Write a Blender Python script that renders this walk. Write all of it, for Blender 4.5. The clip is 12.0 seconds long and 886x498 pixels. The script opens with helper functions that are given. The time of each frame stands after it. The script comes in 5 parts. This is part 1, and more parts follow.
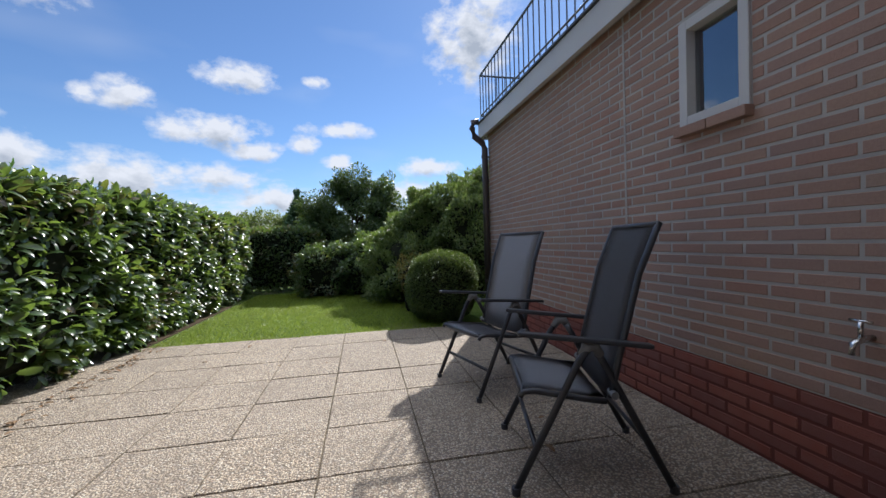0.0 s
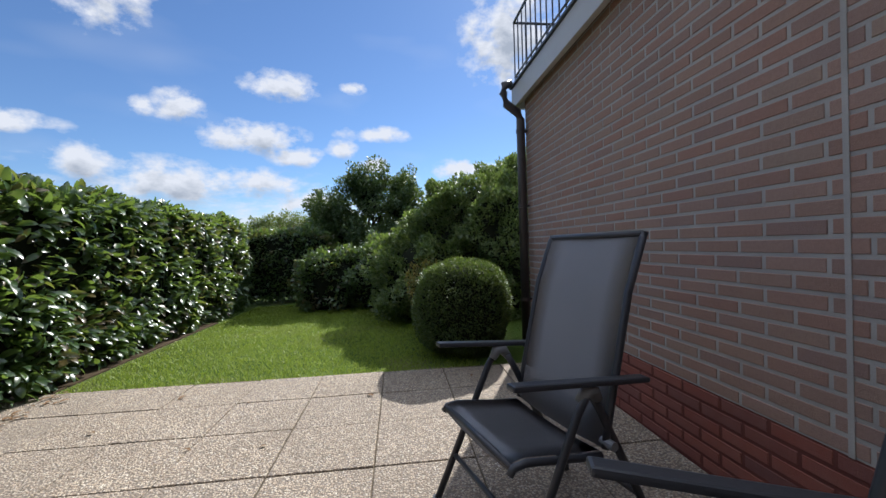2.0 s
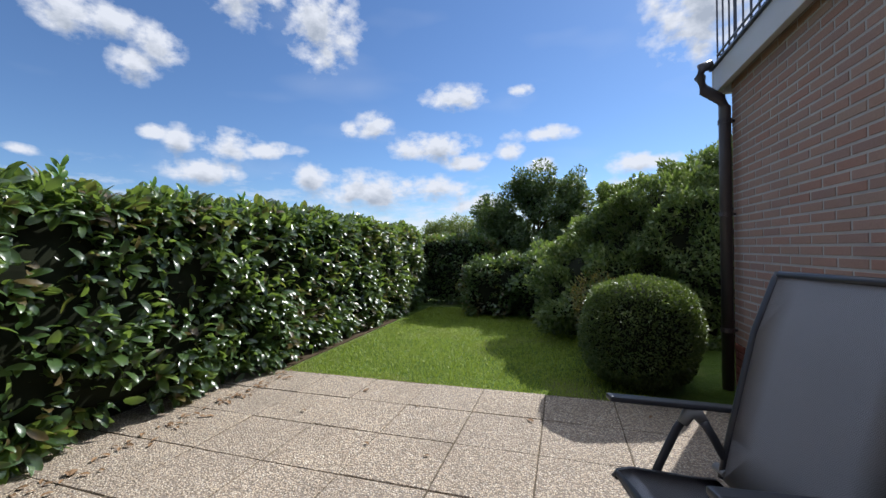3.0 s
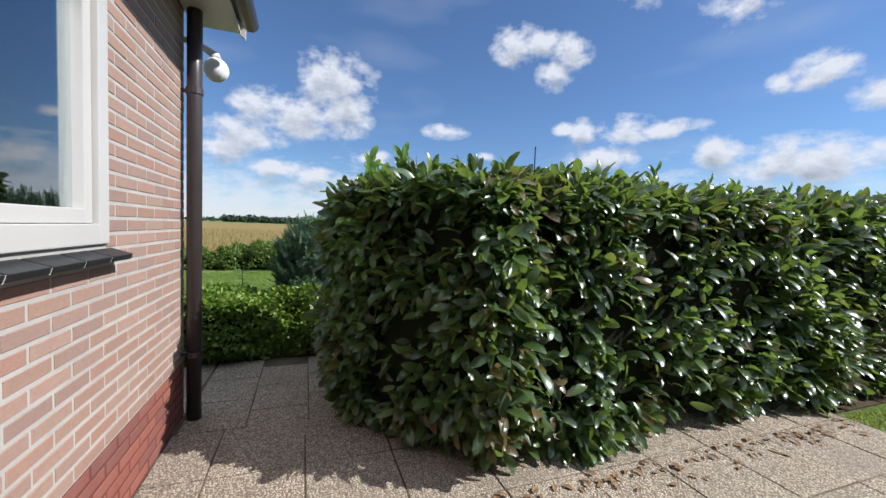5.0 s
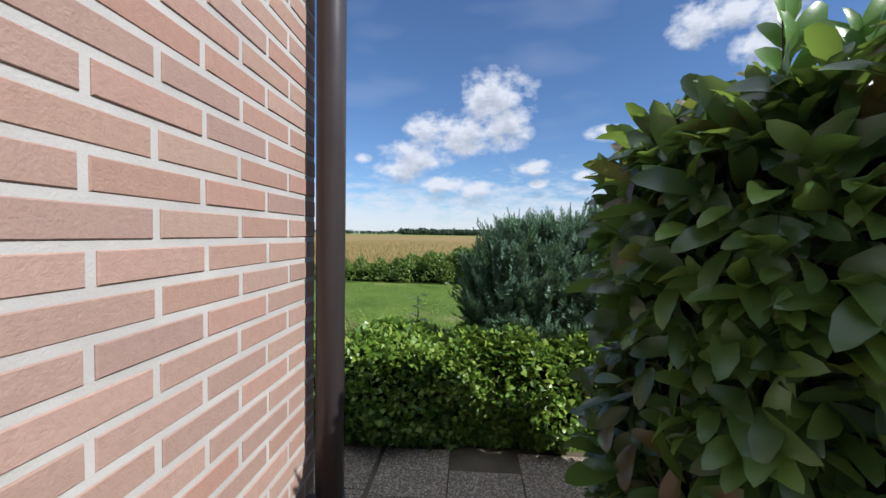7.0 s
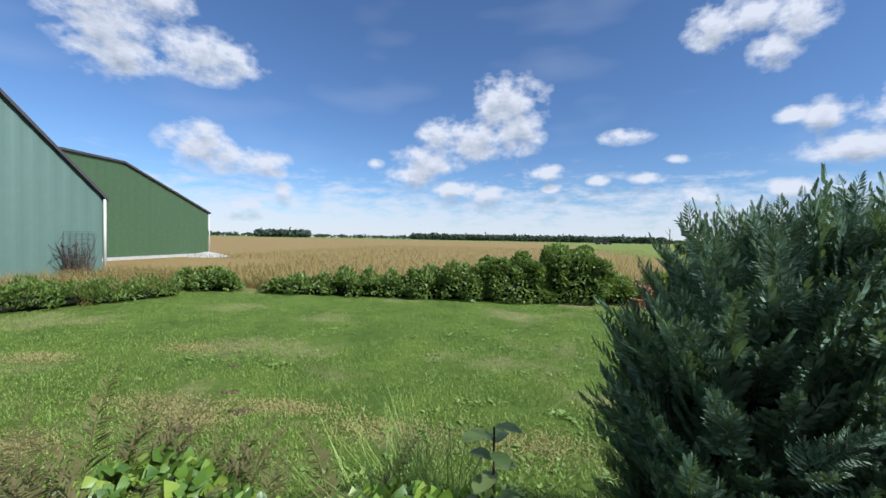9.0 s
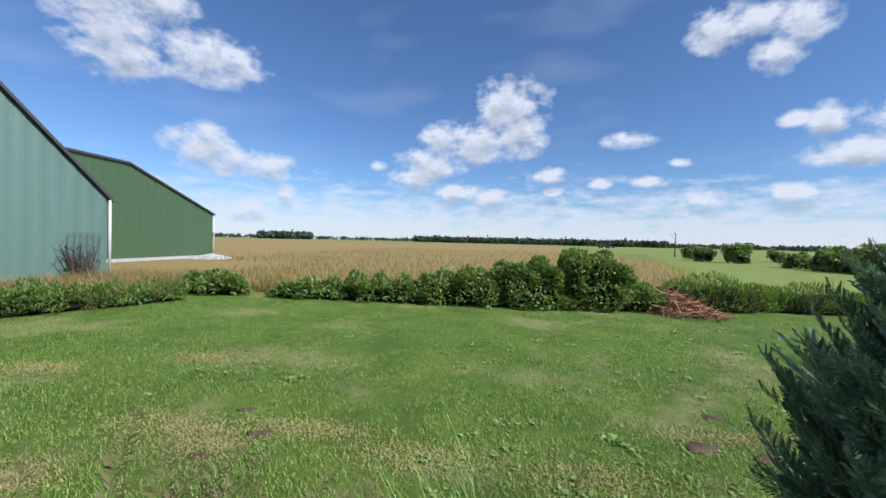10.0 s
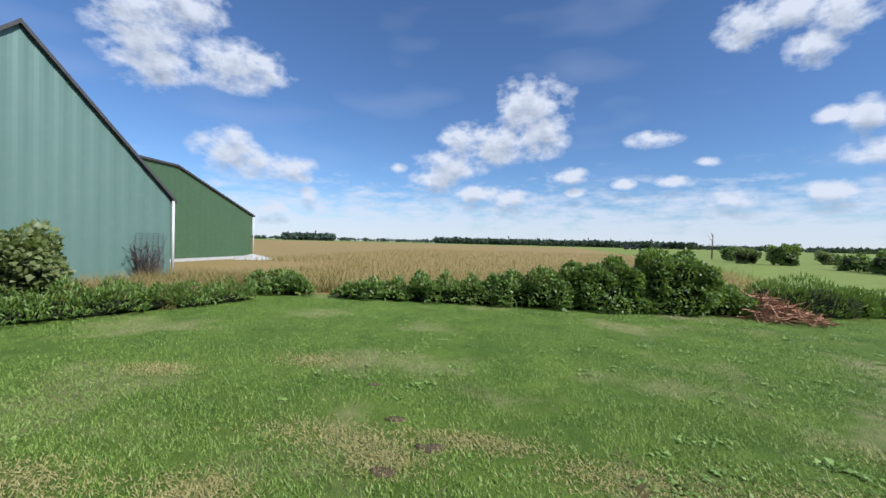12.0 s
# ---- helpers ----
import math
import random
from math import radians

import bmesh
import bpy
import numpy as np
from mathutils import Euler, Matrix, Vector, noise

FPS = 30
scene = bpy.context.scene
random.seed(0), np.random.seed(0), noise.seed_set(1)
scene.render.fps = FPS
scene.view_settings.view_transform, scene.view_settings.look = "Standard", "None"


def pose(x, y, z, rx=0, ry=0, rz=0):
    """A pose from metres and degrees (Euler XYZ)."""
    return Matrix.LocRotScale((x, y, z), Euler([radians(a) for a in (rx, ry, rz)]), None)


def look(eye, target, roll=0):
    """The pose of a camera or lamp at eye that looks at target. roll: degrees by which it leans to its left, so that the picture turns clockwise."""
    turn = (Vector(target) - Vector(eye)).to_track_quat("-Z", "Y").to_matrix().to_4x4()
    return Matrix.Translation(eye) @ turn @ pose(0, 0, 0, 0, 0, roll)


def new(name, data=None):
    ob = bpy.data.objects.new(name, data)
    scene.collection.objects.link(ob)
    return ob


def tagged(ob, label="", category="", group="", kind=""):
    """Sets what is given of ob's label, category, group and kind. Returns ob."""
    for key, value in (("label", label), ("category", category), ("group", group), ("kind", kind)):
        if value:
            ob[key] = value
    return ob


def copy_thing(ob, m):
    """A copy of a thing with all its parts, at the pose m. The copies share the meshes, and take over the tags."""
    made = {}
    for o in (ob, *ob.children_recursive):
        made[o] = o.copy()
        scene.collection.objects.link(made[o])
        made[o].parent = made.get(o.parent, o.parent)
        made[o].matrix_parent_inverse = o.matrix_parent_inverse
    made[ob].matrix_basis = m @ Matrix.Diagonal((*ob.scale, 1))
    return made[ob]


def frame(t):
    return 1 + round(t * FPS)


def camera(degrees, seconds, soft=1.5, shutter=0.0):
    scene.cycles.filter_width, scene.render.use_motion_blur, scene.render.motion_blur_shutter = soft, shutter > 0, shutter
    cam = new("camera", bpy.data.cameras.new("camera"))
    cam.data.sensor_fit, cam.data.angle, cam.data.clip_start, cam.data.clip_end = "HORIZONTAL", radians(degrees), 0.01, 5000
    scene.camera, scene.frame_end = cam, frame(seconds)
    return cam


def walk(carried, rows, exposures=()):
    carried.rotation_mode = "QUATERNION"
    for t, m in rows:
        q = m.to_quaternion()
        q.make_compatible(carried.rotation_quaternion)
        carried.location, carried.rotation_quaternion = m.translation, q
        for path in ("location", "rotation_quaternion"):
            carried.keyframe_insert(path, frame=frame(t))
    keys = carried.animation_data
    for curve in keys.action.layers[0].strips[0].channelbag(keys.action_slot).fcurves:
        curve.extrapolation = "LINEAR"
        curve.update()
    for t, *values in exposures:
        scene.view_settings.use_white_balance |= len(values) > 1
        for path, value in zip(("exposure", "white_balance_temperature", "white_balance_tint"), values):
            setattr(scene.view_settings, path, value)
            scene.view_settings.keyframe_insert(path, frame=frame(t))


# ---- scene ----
cam = camera(97.6, 12.0)
PATH = [
    (0, (0.038, 0.146, 1.073), (0.446, 2.104, 1.039), -1.6),
    (0.5, (0.116, 0.468, 1.075), (0.522, 2.427, 1.042), -1.6),
    (1, (0.209, 0.89, 1.027), (0.602, 2.851, 1.0), -1.5),
    (1.5, (0.323, 1.214, 1.048), (0.667, 3.184, 1.019), -1.7),
    (2, (0.478, 1.528, 1.106), (0.711, 3.514, 1.086), -1.7),
    (2.5, (0.578, 1.684, 1.169), (0.504, 3.682, 1.157), -1.5),
    (3, (0.489, 1.639, 1.232), (-0.107, 3.548, 1.233), -0.8),
    (3.5, (0.341, 1.51, 1.28), (-0.772, 3.172, 1.283), -0.5),
    (3.7, (0.279, 1.43, 1.28), (-1.021, 2.95, 1.281), -0.2),
    (5.3, (-0.734, 0.973, 1.368), (-2.675, 1.447, 1.275), 1.7),
    (5.5, (-0.843, 0.989, 1.327), (-2.813, 1.327, 1.256), 1.3),
    (6, (-1.31, 0.902, 1.331), (-3.305, 1.006, 1.253), 1.2),
    (6.5, (-1.832, 0.837, 1.319), (-3.83, 0.795, 1.241), 1.1),
    (7, (-2.369, 0.726, 1.312), (-4.363, 0.596, 1.237), 0.9),
    (7.2, (-2.575, 0.700, 1.313), (-4.569, 0.560, 1.240), 0.9),
    (8.0, (-3.33, 0.60, 1.335), (-5.323, 0.43, 1.27), 1.1),
    (8.8, (-4.034, 0.363, 1.353), (-6.024, 0.178, 1.3), 1.3),
    (9, (-4.167, 0.32, 1.344), (-6.158, 0.129, 1.293), 1.1),
    (9.5, (-4.3, 0.194, 1.361), (-6.29, -0.002, 1.315), 1.2),
    (10, (-4.412, 0.018, 1.363), (-6.402, -0.183, 1.325), 1.4),
    (10.5, (-4.486, -0.203, 1.343), (-6.474, -0.416, 1.31), 1.4),
    (11, (-4.475, -0.493, 1.339), (-6.46, -0.728, 1.308), 1.5),
    (11.5, (-4.504, -0.763, 1.329), (-6.486, -1.028, 1.297), 1.4),
    (12, (-4.533, -1.065, 1.303), (-6.51, -1.368, 1.27), 1.4),
]
walk(cam, [(t, look(eye, target, roll)) for t, eye, target, roll in PATH], exposures=[(0, 0.96, 6050, 11), (4, 0.92, 6050, 11), (8.5, 0.90, 5850, 11), (12, 0.86, 5750, 11)])


# ---- world, sun, exposure ----
SUN_YAW, SUN_EL = -26.0, 40.0


def cloud_field(clouds_a, clouds_b, clouds_c):
    """A node group: azimuth and elevation in degrees in, closeness to the nearest cloud's heart out."""
    g = bpy.data.node_groups.new("cloud_field", "ShaderNodeTree")
    g.interface.new_socket("place", in_out="INPUT", socket_type="NodeSocketVector")
    g.interface.new_socket("near", in_out="OUTPUT", socket_type="NodeSocketFloat")
    gi, go = g.nodes.new("NodeGroupInput"), g.nodes.new("NodeGroupOutput")
    last = None
    for yaw, el, w, h in clouds_a + clouds_b + clouds_c:
        s = g.nodes.new("ShaderNodeVectorMath")
        s.operation = "SUBTRACT"
        s.inputs[1].default_value = (yaw, el, 0)
        g.links.new(gi.outputs[0], s.inputs[0])
        m = g.nodes.new("ShaderNodeVectorMath")
        m.operation = "MULTIPLY"
        m.inputs[1].default_value = (1 / w, 1 / h, 0)
        g.links.new(s.outputs[0], m.inputs[0])
        d = g.nodes.new("ShaderNodeVectorMath")
        d.operation = "LENGTH"
        g.links.new(m.outputs[0], d.inputs[0])
        if last is None:
            last = d.outputs["Value"]
        else:
            k = g.nodes.new("ShaderNodeMath")
            k.operation = "SMOOTH_MIN"
            k.inputs[2].default_value = 0.25
            g.links.new(last, k.inputs[0])
            g.links.new(d.outputs["Value"], k.inputs[1])
            last = k.outputs[0]
    g.links.new(last, go.inputs[0])
    return g


def math_node(tree, op, a, b=None, c=None, clamp=False):
    n = tree.nodes.new("ShaderNodeMath")
    n.operation, n.use_clamp = op, clamp
    for i, v in enumerate((a, b, c)):
        if v is None:
            continue
        if isinstance(v, (int, float)):
            n.inputs[i].default_value = v
        else:
            tree.links.new(v, n.inputs[i])
    return n.outputs[0]


def build_world():
    w = bpy.data.worlds.new("sky")
    scene.world = w
    w.use_nodes = True
    t = w.node_tree
    t.nodes.clear()
    out, bg = t.nodes.new("ShaderNodeOutputWorld"), t.nodes.new("ShaderNodeBackground")
    sky = t.nodes.new("ShaderNodeTexSky")
    sky.sky_type, sky.sun_disc = "NISHITA", False
    sky.sun_elevation, sky.sun_rotation = radians(SUN_EL), radians(-SUN_YAW)
    sky.air_density, sky.dust_density, sky.ozone_density = 1.0, 0.12, 3.2
    co = t.nodes.new("ShaderNodeTexCoord")
    sep = t.nodes.new("ShaderNodeSeparateXYZ")
    t.links.new(co.outputs["Generated"], sep.inputs[0])
    x, y, z = sep.outputs
    az = math_node(t, "MULTIPLY", math_node(t, "ARCTAN2", math_node(t, "MULTIPLY", x, -1.0), y), 57.2958)
    el = math_node(t, "MULTIPLY", math_node(t, "ARCSINE", z), 57.2958)
    near_a = [(-17, 27.5, 5.5, 5.2), (15.1, 21.3, 4, 1.5), (27.1, 17.5, 2.4, 1.6), (30.7, 16.9, 1.1, .9), (5.6, 21.7, 1.5, .7),
              (18.5, 14.6, 5.6, 1.8), (13.5, 12.6, 3.0, 1.2), (2.7, 15.9, 4.3, .9), (7.3, 13.8, 1.9, 1.1), (28, 8.6, 7, 2.3),
              (18, 8.8, 4.5, 1.6), (11, 6.3, 5, 1.7), (-9.7, 10.9, 4.1, 1.3), (2.9, 11.5, 2, 1), (-7.9, 7.3, 3, 1.7)]
    near_b = [(36, 10.3, 2.6, 1.8), (44, 32.5, 4.4, 4), (34, 29.0, 4.2, 4.4), (41.5, 13.4, 3.6, 1.0), (49, 10.3, 3.6, 1.5), (46, 13.6, 3.2, 1.6)]
    west_a = [(136.8, 22.2, 3.9, 4.1), (134.6, 19.4, 3.0, 2.2), (126.9, 21.1, 5.1, 2.4), (132.2, 26.0, 3.5, 2.2), (127.8, 11.2, 3.3, 2.4), (124.8, 9.8, 3.7, 1.7), (120.3, 9.5, 3.0, 1.6), (86.4, 19.0, 4.6, 3.3), (85.1, 15.2, 3.3, 3.0), (91.1, 14.2, 4.1, 2.6), (95.6, 14.8, 3.5, 2.0), (97.6, 11.5, 4.3, 1.9), (100.1, 9.0, 3.0, 1.5), (70.7, 13.8, 2.8, 0.9), (81.3, 9.6, 2.4, 1.0), (73.9, 8.4, 1.4, 0.7)]
    west_b = [(68.0, 8.5, 2.0, 0.7), (93.4, 7.1, 3.3, 1.1), (89.3, 6.6, 2.9, 1.1), (118.0, 6.0, 1.5, 1.1), (122.7, 4.1, 2.2, 0.9), (80.3, 7.4, 1.5, 0.6), (61.2, 24.6, 2.7, 2.2), (57.5, 24.6, 2.3, 1.5), (55.6, 21.2, 2.0, 1.9), (53.6, 23.3, 2.5, 2.0), (51.5, 13.3, 1.5, 1.8), (53.9, 14.1, 1.3, 0.8), (62.5, 5.9, 3.0, 1.0), (53.5, 6.4, 2.1, 1.2), (64.8, 10.5, 1.3, 0.5), (105.5, 10.6, 1.0, 0.6)]
    rest = [(-60, 24, 14, 6), (-110, 30, 18, 8), (180, 28, 16, 7)]
    field = cloud_field(near_a, near_b, west_a + west_b + rest)

    def place(lift):
        c = t.nodes.new("ShaderNodeCombineXYZ")
        t.links.new(az, c.inputs[0])
        t.links.new(math_node(t, "ADD", el, lift), c.inputs[1])
        return c.outputs[0]

    def noise_at(v, sx, sy, detail, rough):
        m = t.nodes.new("ShaderNodeVectorMath")
        m.operation = "MULTIPLY"
        m.inputs[1].default_value = (sx, sy, 1)
        t.links.new(v, m.inputs[0])
        n = t.nodes.new("ShaderNodeTexNoise")
        n.inputs["Scale"].default_value, n.inputs["Detail"].default_value, n.inputs["Roughness"].default_value = 1.0, detail, rough
        t.links.new(m.outputs[0], n.inputs["Vector"])
        return n.outputs["Fac"]

    def cover(lift):
        v = place(lift)
        n = t.nodes.new("ShaderNodeGroup")
        n.node_tree = field
        t.links.new(v, n.inputs[0])
        wisp = math_node(t, "MULTIPLY", math_node(t, "SUBTRACT", noise_at(v, .32, .46, 8, .59), .5), 3.4)
        close = math_node(t, "SUBTRACT", 1.9, n.outputs[0], clamp=True)
        return math_node(t, "ADD", math_node(t, "SUBTRACT", 1.34, n.outputs[0]), math_node(t, "MULTIPLY", wisp, close))

    here, above = cover(0.0), cover(1.5)
    # small fair-weather clouds crowding towards the horizon
    band = noise_at(place(0.0), .23, .70, 7, .62)
    low_el = math_node(t, "MULTIPLY", math_node(t, "SUBTRACT", 9.5, el), .05, clamp=True)
    lowc = math_node(t, "MULTIPLY", math_node(t, "ADD", math_node(t, "SUBTRACT", band, .545), low_el), 3.4, clamp=True)
    lowc = math_node(t, "MULTIPLY", lowc, math_node(t, "MULTIPLY", math_node(t, "SUBTRACT", 12.0, el), .25, clamp=True))
    dense = math_node(t, "MULTIPLY", here, 1.15, clamp=True)
    dense = math_node(t, "MAXIMUM", math_node(t, "SMOOTH_MAX", dense, 0.0, 0.05), math_node(t, "MULTIPLY", lowc, .75))
    # thin high veil
    veil = math_node(t, "MULTIPLY", math_node(t, "SUBTRACT", noise_at(place(0.0), .045, .14, 2.5, .5), .52), 1.1, clamp=True)
    dense = math_node(t, "MAXIMUM", dense, math_node(t, "MULTIPLY", veil, .6))
    # broken cumulus added overhead, out of view, boosted to fill in the shade
    over = math_node(t, "MULTIPLY", math_node(t, "SUBTRACT", el, 34.0), .08, clamp=True)
    fill_deck = math_node(t, "MULTIPLY", math_node(t, "SUBTRACT", noise_at(place(0.0), .03, .05, 5, .55), .40), 4.0, clamp=True)
    dense = math_node(t, "MAXIMUM", dense, math_node(t, "MULTIPLY", fill_deck, over))
    shade = math_node(t, "MULTIPLY", math_node(t, "SUBTRACT", above, 0.30), 0.80, clamp=True)
    grey = t.nodes.new("ShaderNodeMix")
    grey.data_type = "RGBA"
    t.links.new(shade, grey.inputs[0])
    grey.inputs[6].default_value, grey.inputs[7].default_value = (0.43, 0.435, 0.45, 1), (0.225, 0.245, 0.275, 1)
    scale = t.nodes.new("ShaderNodeVectorMath")
    scale.operation = "MULTIPLY"
    scale.inputs[1].default_value = (SKY * 0.86, SKY * 0.98, SKY * 1.12)
    t.links.new(sky.outputs[0], scale.inputs[0])
    mix = t.nodes.new("ShaderNodeMix")
    mix.data_type = "RGBA"
    t.links.new(math_node(t, "MULTIPLY", dense, 0.97), mix.inputs[0])
    t.links.new(scale.outputs[0], mix.inputs[6])
    lit = t.nodes.new("ShaderNodeVectorMath")
    lit.operation = "SCALE"
    t.links.new(grey.outputs[2], lit.inputs[0])
    t.links.new(math_node(t, "ADD", 1.0, math_node(t, "MULTIPLY", over, 2.2)), lit.inputs["Scale"])
    t.links.new(lit.outputs[0], mix.inputs[7])
    t.links.new(mix.outputs[2], bg.inputs[0])
    t.links.new(bg.outputs[0], out.inputs[0])


SKY = 0.056
build_world()
sun = new("sun", bpy.data.lights.new("sun", "SUN"))
sun.data.energy, sun.data.angle, sun.data.color = 3.9, radians(0.53), (1.0, 0.95, 0.87)
_d = Vector((-math.sin(radians(SUN_YAW)) * math.cos(radians(SUN_EL)), math.cos(radians(SUN_YAW)) * math.cos(radians(SUN_EL)), math.sin(radians(SUN_EL))))
sun.matrix_world = look(_d * 60, (0, 0, 0))


# ---- materials ----
class Mat:
    """Small helper round one node material."""

    def __init__(self, name):
        self.m = bpy.data.materials.new(name)
        self.m.use_nodes = True
        self.t = self.m.node_tree
        self.b = self.t.nodes["Principled BSDF"]
        co = self.t.nodes.new("ShaderNodeTexCoord")
        self.obj = co.outputs["Object"]
        geo = self.t.nodes.new("ShaderNodeNewGeometry")
        self.pos, self.island = geo.outputs["Position"], geo.outputs["Random Per Island"]
        self.random = self.t.nodes.new("ShaderNodeObjectInfo").outputs["Random"]

    def link(self, a, b):
        self.t.links.new(a, b)

    def math(self, op, a, b=None, c=None, clamp=False):
        return math_node(self.t, op, a, b, c, clamp)

    def noise(self, scale, detail=4, rough=.55, vec=None, stretch=(1, 1, 1)):
        n = self.t.nodes.new("ShaderNodeTexNoise")
        n.inputs["Scale"].default_value, n.inputs["Detail"].default_value, n.inputs["Roughness"].default_value = scale, detail, rough
        v = vec or self.pos
        if stretch != (1, 1, 1):
            k = self.t.nodes.new("ShaderNodeVectorMath")
            k.operation = "MULTIPLY"
            k.inputs[1].default_value = stretch
            self.link(v, k.inputs[0])
            v = k.outputs[0]
        self.link(v, n.inputs["Vector"])
        return n.outputs["Fac"]

    def voronoi(self, scale, out="Distance", feature="F1", vec=None):
        n = self.t.nodes.new("ShaderNodeTexVoronoi")
        n.feature = feature
        n.inputs["Scale"].default_value = scale
        self.link(vec or self.pos, n.inputs["Vector"])
        return n.outputs[out]

    def ramp(self, fac, stops):
        n = self.t.nodes.new("ShaderNodeValToRGB")
        e = n.color_ramp.elements
        while len(e) < len(stops):
            e.new(0.5)
        for k, (p, c) in zip(e, stops):
            k.position, k.color = p, (*c, 1)
        self.link(fac, n.inputs[0])
        return n.outputs[0]

    def mix(self, fac, a, b, mode="MIX"):
        n = self.t.nodes.new("ShaderNodeMix")
        n.data_type, n.blend_type = "RGBA", mode
        for i, v in ((0, fac), (6, a), (7, b)):
            if isinstance(v, (int, float)):
                n.inputs[i].default_value = v
            elif isinstance(v, tuple):
                n.inputs[i].default_value = (*v, 1)
            else:
                self.link(v, n.inputs[i])
        return n.outputs[2]

    def set(self, color=None, rough=None, metal=None, spec=None, bump=None, height=None, strength=.5, dist=.01):
        for key, v in (("Base Color", color), ("Roughness", rough), ("Metallic", metal), ("Specular IOR Level", spec)):
            if v is None:
                continue
            if isinstance(v, tuple):
                self.b.inputs[key].default_value = (*v, 1)
            elif isinstance(v, (int, float)):
                self.b.inputs[key].default_value = v
            else:
                self.link(v, self.b.inputs[key])
        if height is not None:
            n = self.t.nodes.new("ShaderNodeBump")
            n.inputs["Strength"].default_value, n.inputs["Distance"].default_value = strength, dist
            self.link(height, n.inputs["Height"])
            self.link(n.outputs[0], self.b.inputs["Normal"])
        return self.m


def brick_mat(name, per_piece, colours):
    k = Mat(name)
    r = k.random if per_piece else k.island
    c = k.ramp(r, [(i / (len(colours) - 1), q) for i, q in enumerate(colours)])
    c = k.mix(k.math("MULTIPLY", k.noise(9, 5), .35), c, (.30, .22, .18))
    c = k.mix(k.math("MULTIPLY", k.math("SUBTRACT", k.noise(70, 3), .35, clamp=True), .55), c, (.16, .09, .07))
    return k.set(c, .88, spec=.25, height=k.noise(160, 4, .65), strength=.5, dist=.004)


BRICK = [(.29, .175, .13), (.335, .22, .165), (.265, .175, .145), (.35, .23, .18), (.315, .175, .13), (.325, .235, .18)]
PLINTH = [(.22, .05, .035), (.27, .07, .045), (.15, .045, .04), (.24, .06, .042)]
M_BRICK, M_BRICK_J = brick_mat("brick_piece", True, BRICK), brick_mat("brick_joined", False, BRICK)
M_PLINTH, M_PLINTH_J = brick_mat("plinth_piece", True, PLINTH), brick_mat("plinth_joined", False, PLINTH)


def plain_mat(name, color, rough=.6, metal=0.0, spec=.5, vary=.12, scale=6, bump=.15, fine=90):
    k = Mat(name)
    dark = tuple(v * (1 - 2.2 * vary) for v in color)
    c = k.mix(k.math("MULTIPLY", k.math("SUBTRACT", k.noise(scale, 5), .3, clamp=True), 1.6, clamp=True), dark, color)
    return k.set(c, k.math("ADD", k.math("MULTIPLY", k.noise(scale * 3, 3), .2), rough - .1), metal, spec, height=k.noise(fine, 3), strength=bump, dist=.002)


M_MORTAR = plain_mat("mortar", (.46, .44, .405), .95, spec=.1, bump=.5, fine=220)
M_MORTAR_DARK = plain_mat("plinth_mortar", (.17, .062, .05), .9, spec=.1, bump=.4, fine=200)
M_WHITE = plain_mat("white_paint", (.48, .465, .44), .4, vary=.03, scale=3, bump=.06)
M_PIPE = plain_mat("brown_pipe", (.055, .045, .045), .38, vary=.1)
M_SLATE = plain_mat("sill_tile", (.020, .020, .022), .45, vary=.1)
M_STEEL = plain_mat("grey_rail", (.10, .10, .11), .4, .3, vary=.1)
M_TUBE = plain_mat("chair_tube", (.045, .048, .056), .38, .2, vary=.05)
M_PLASTIC = plain_mat("grey_plastic", (.16, .165, .17), .45, vary=.05)
M_CHROME = plain_mat("chrome", (.65, .65, .63), .2, 1.0, vary=.05)
M_LAMP = plain_mat("opal_globe", (.82, .81, .78), .3, vary=.02, bump=0)
M_ROOF = plain_mat("roof_tile", (.05, .047, .05), .75, vary=.15)
M_ROOM = plain_mat("plaster", (.62, .60, .56), .9, vary=.04)
M_CURTAIN = plain_mat("net_curtain", (.62, .63, .62), .9, vary=.05)
M_BARK = plain_mat("bark", (.085, .06, .045), .95, vary=.25, scale=20, bump=.8, fine=60)
M_SOIL = plain_mat("soil", (.115, .085, .055), 1.0, spec=.05, vary=.25, scale=9, bump=1.0, fine=60)
M_SAND = plain_mat("joint_sand", (.19, .155, .11), 1.0, spec=.1, vary=.3, scale=3, bump=.8, fine=120)
M_CONCRETE = plain_mat("concrete", (.42, .41, .39), .9, vary=.12)
M_BALE = plain_mat("black_wrap", (.012, .012, .014), .35)
# near-black colour standing in for the deep shade inside foliage
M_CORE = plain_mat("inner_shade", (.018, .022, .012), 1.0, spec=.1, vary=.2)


def glass_mat():
    k = Mat("window_glass")
    t = k.t
    g, tr, mx = t.nodes.new("ShaderNodeBsdfGlossy"), t.nodes.new("ShaderNodeBsdfTransparent"), t.nodes.new("ShaderNodeMixShader")
    g.inputs["Roughness"].default_value = 0.015
    g.inputs["Color"].default_value = (.9, .93, .95, 1)
    tr.inputs["Color"].default_value = (.55, .60, .60, 1)
    lw = t.nodes.new("ShaderNodeFresnel")
    lw.inputs[0].default_value = 1.9
    k.link(k.math("MULTIPLY", lw.outputs[0], 2.4, clamp=True), mx.inputs[0])
    k.link(tr.outputs[0], mx.inputs[1])
    k.link(g.outputs[0], mx.inputs[2])
    k.link(mx.outputs[0], t.nodes["Material Output"].inputs[0])
    return k.m


M_GLASS = glass_mat()


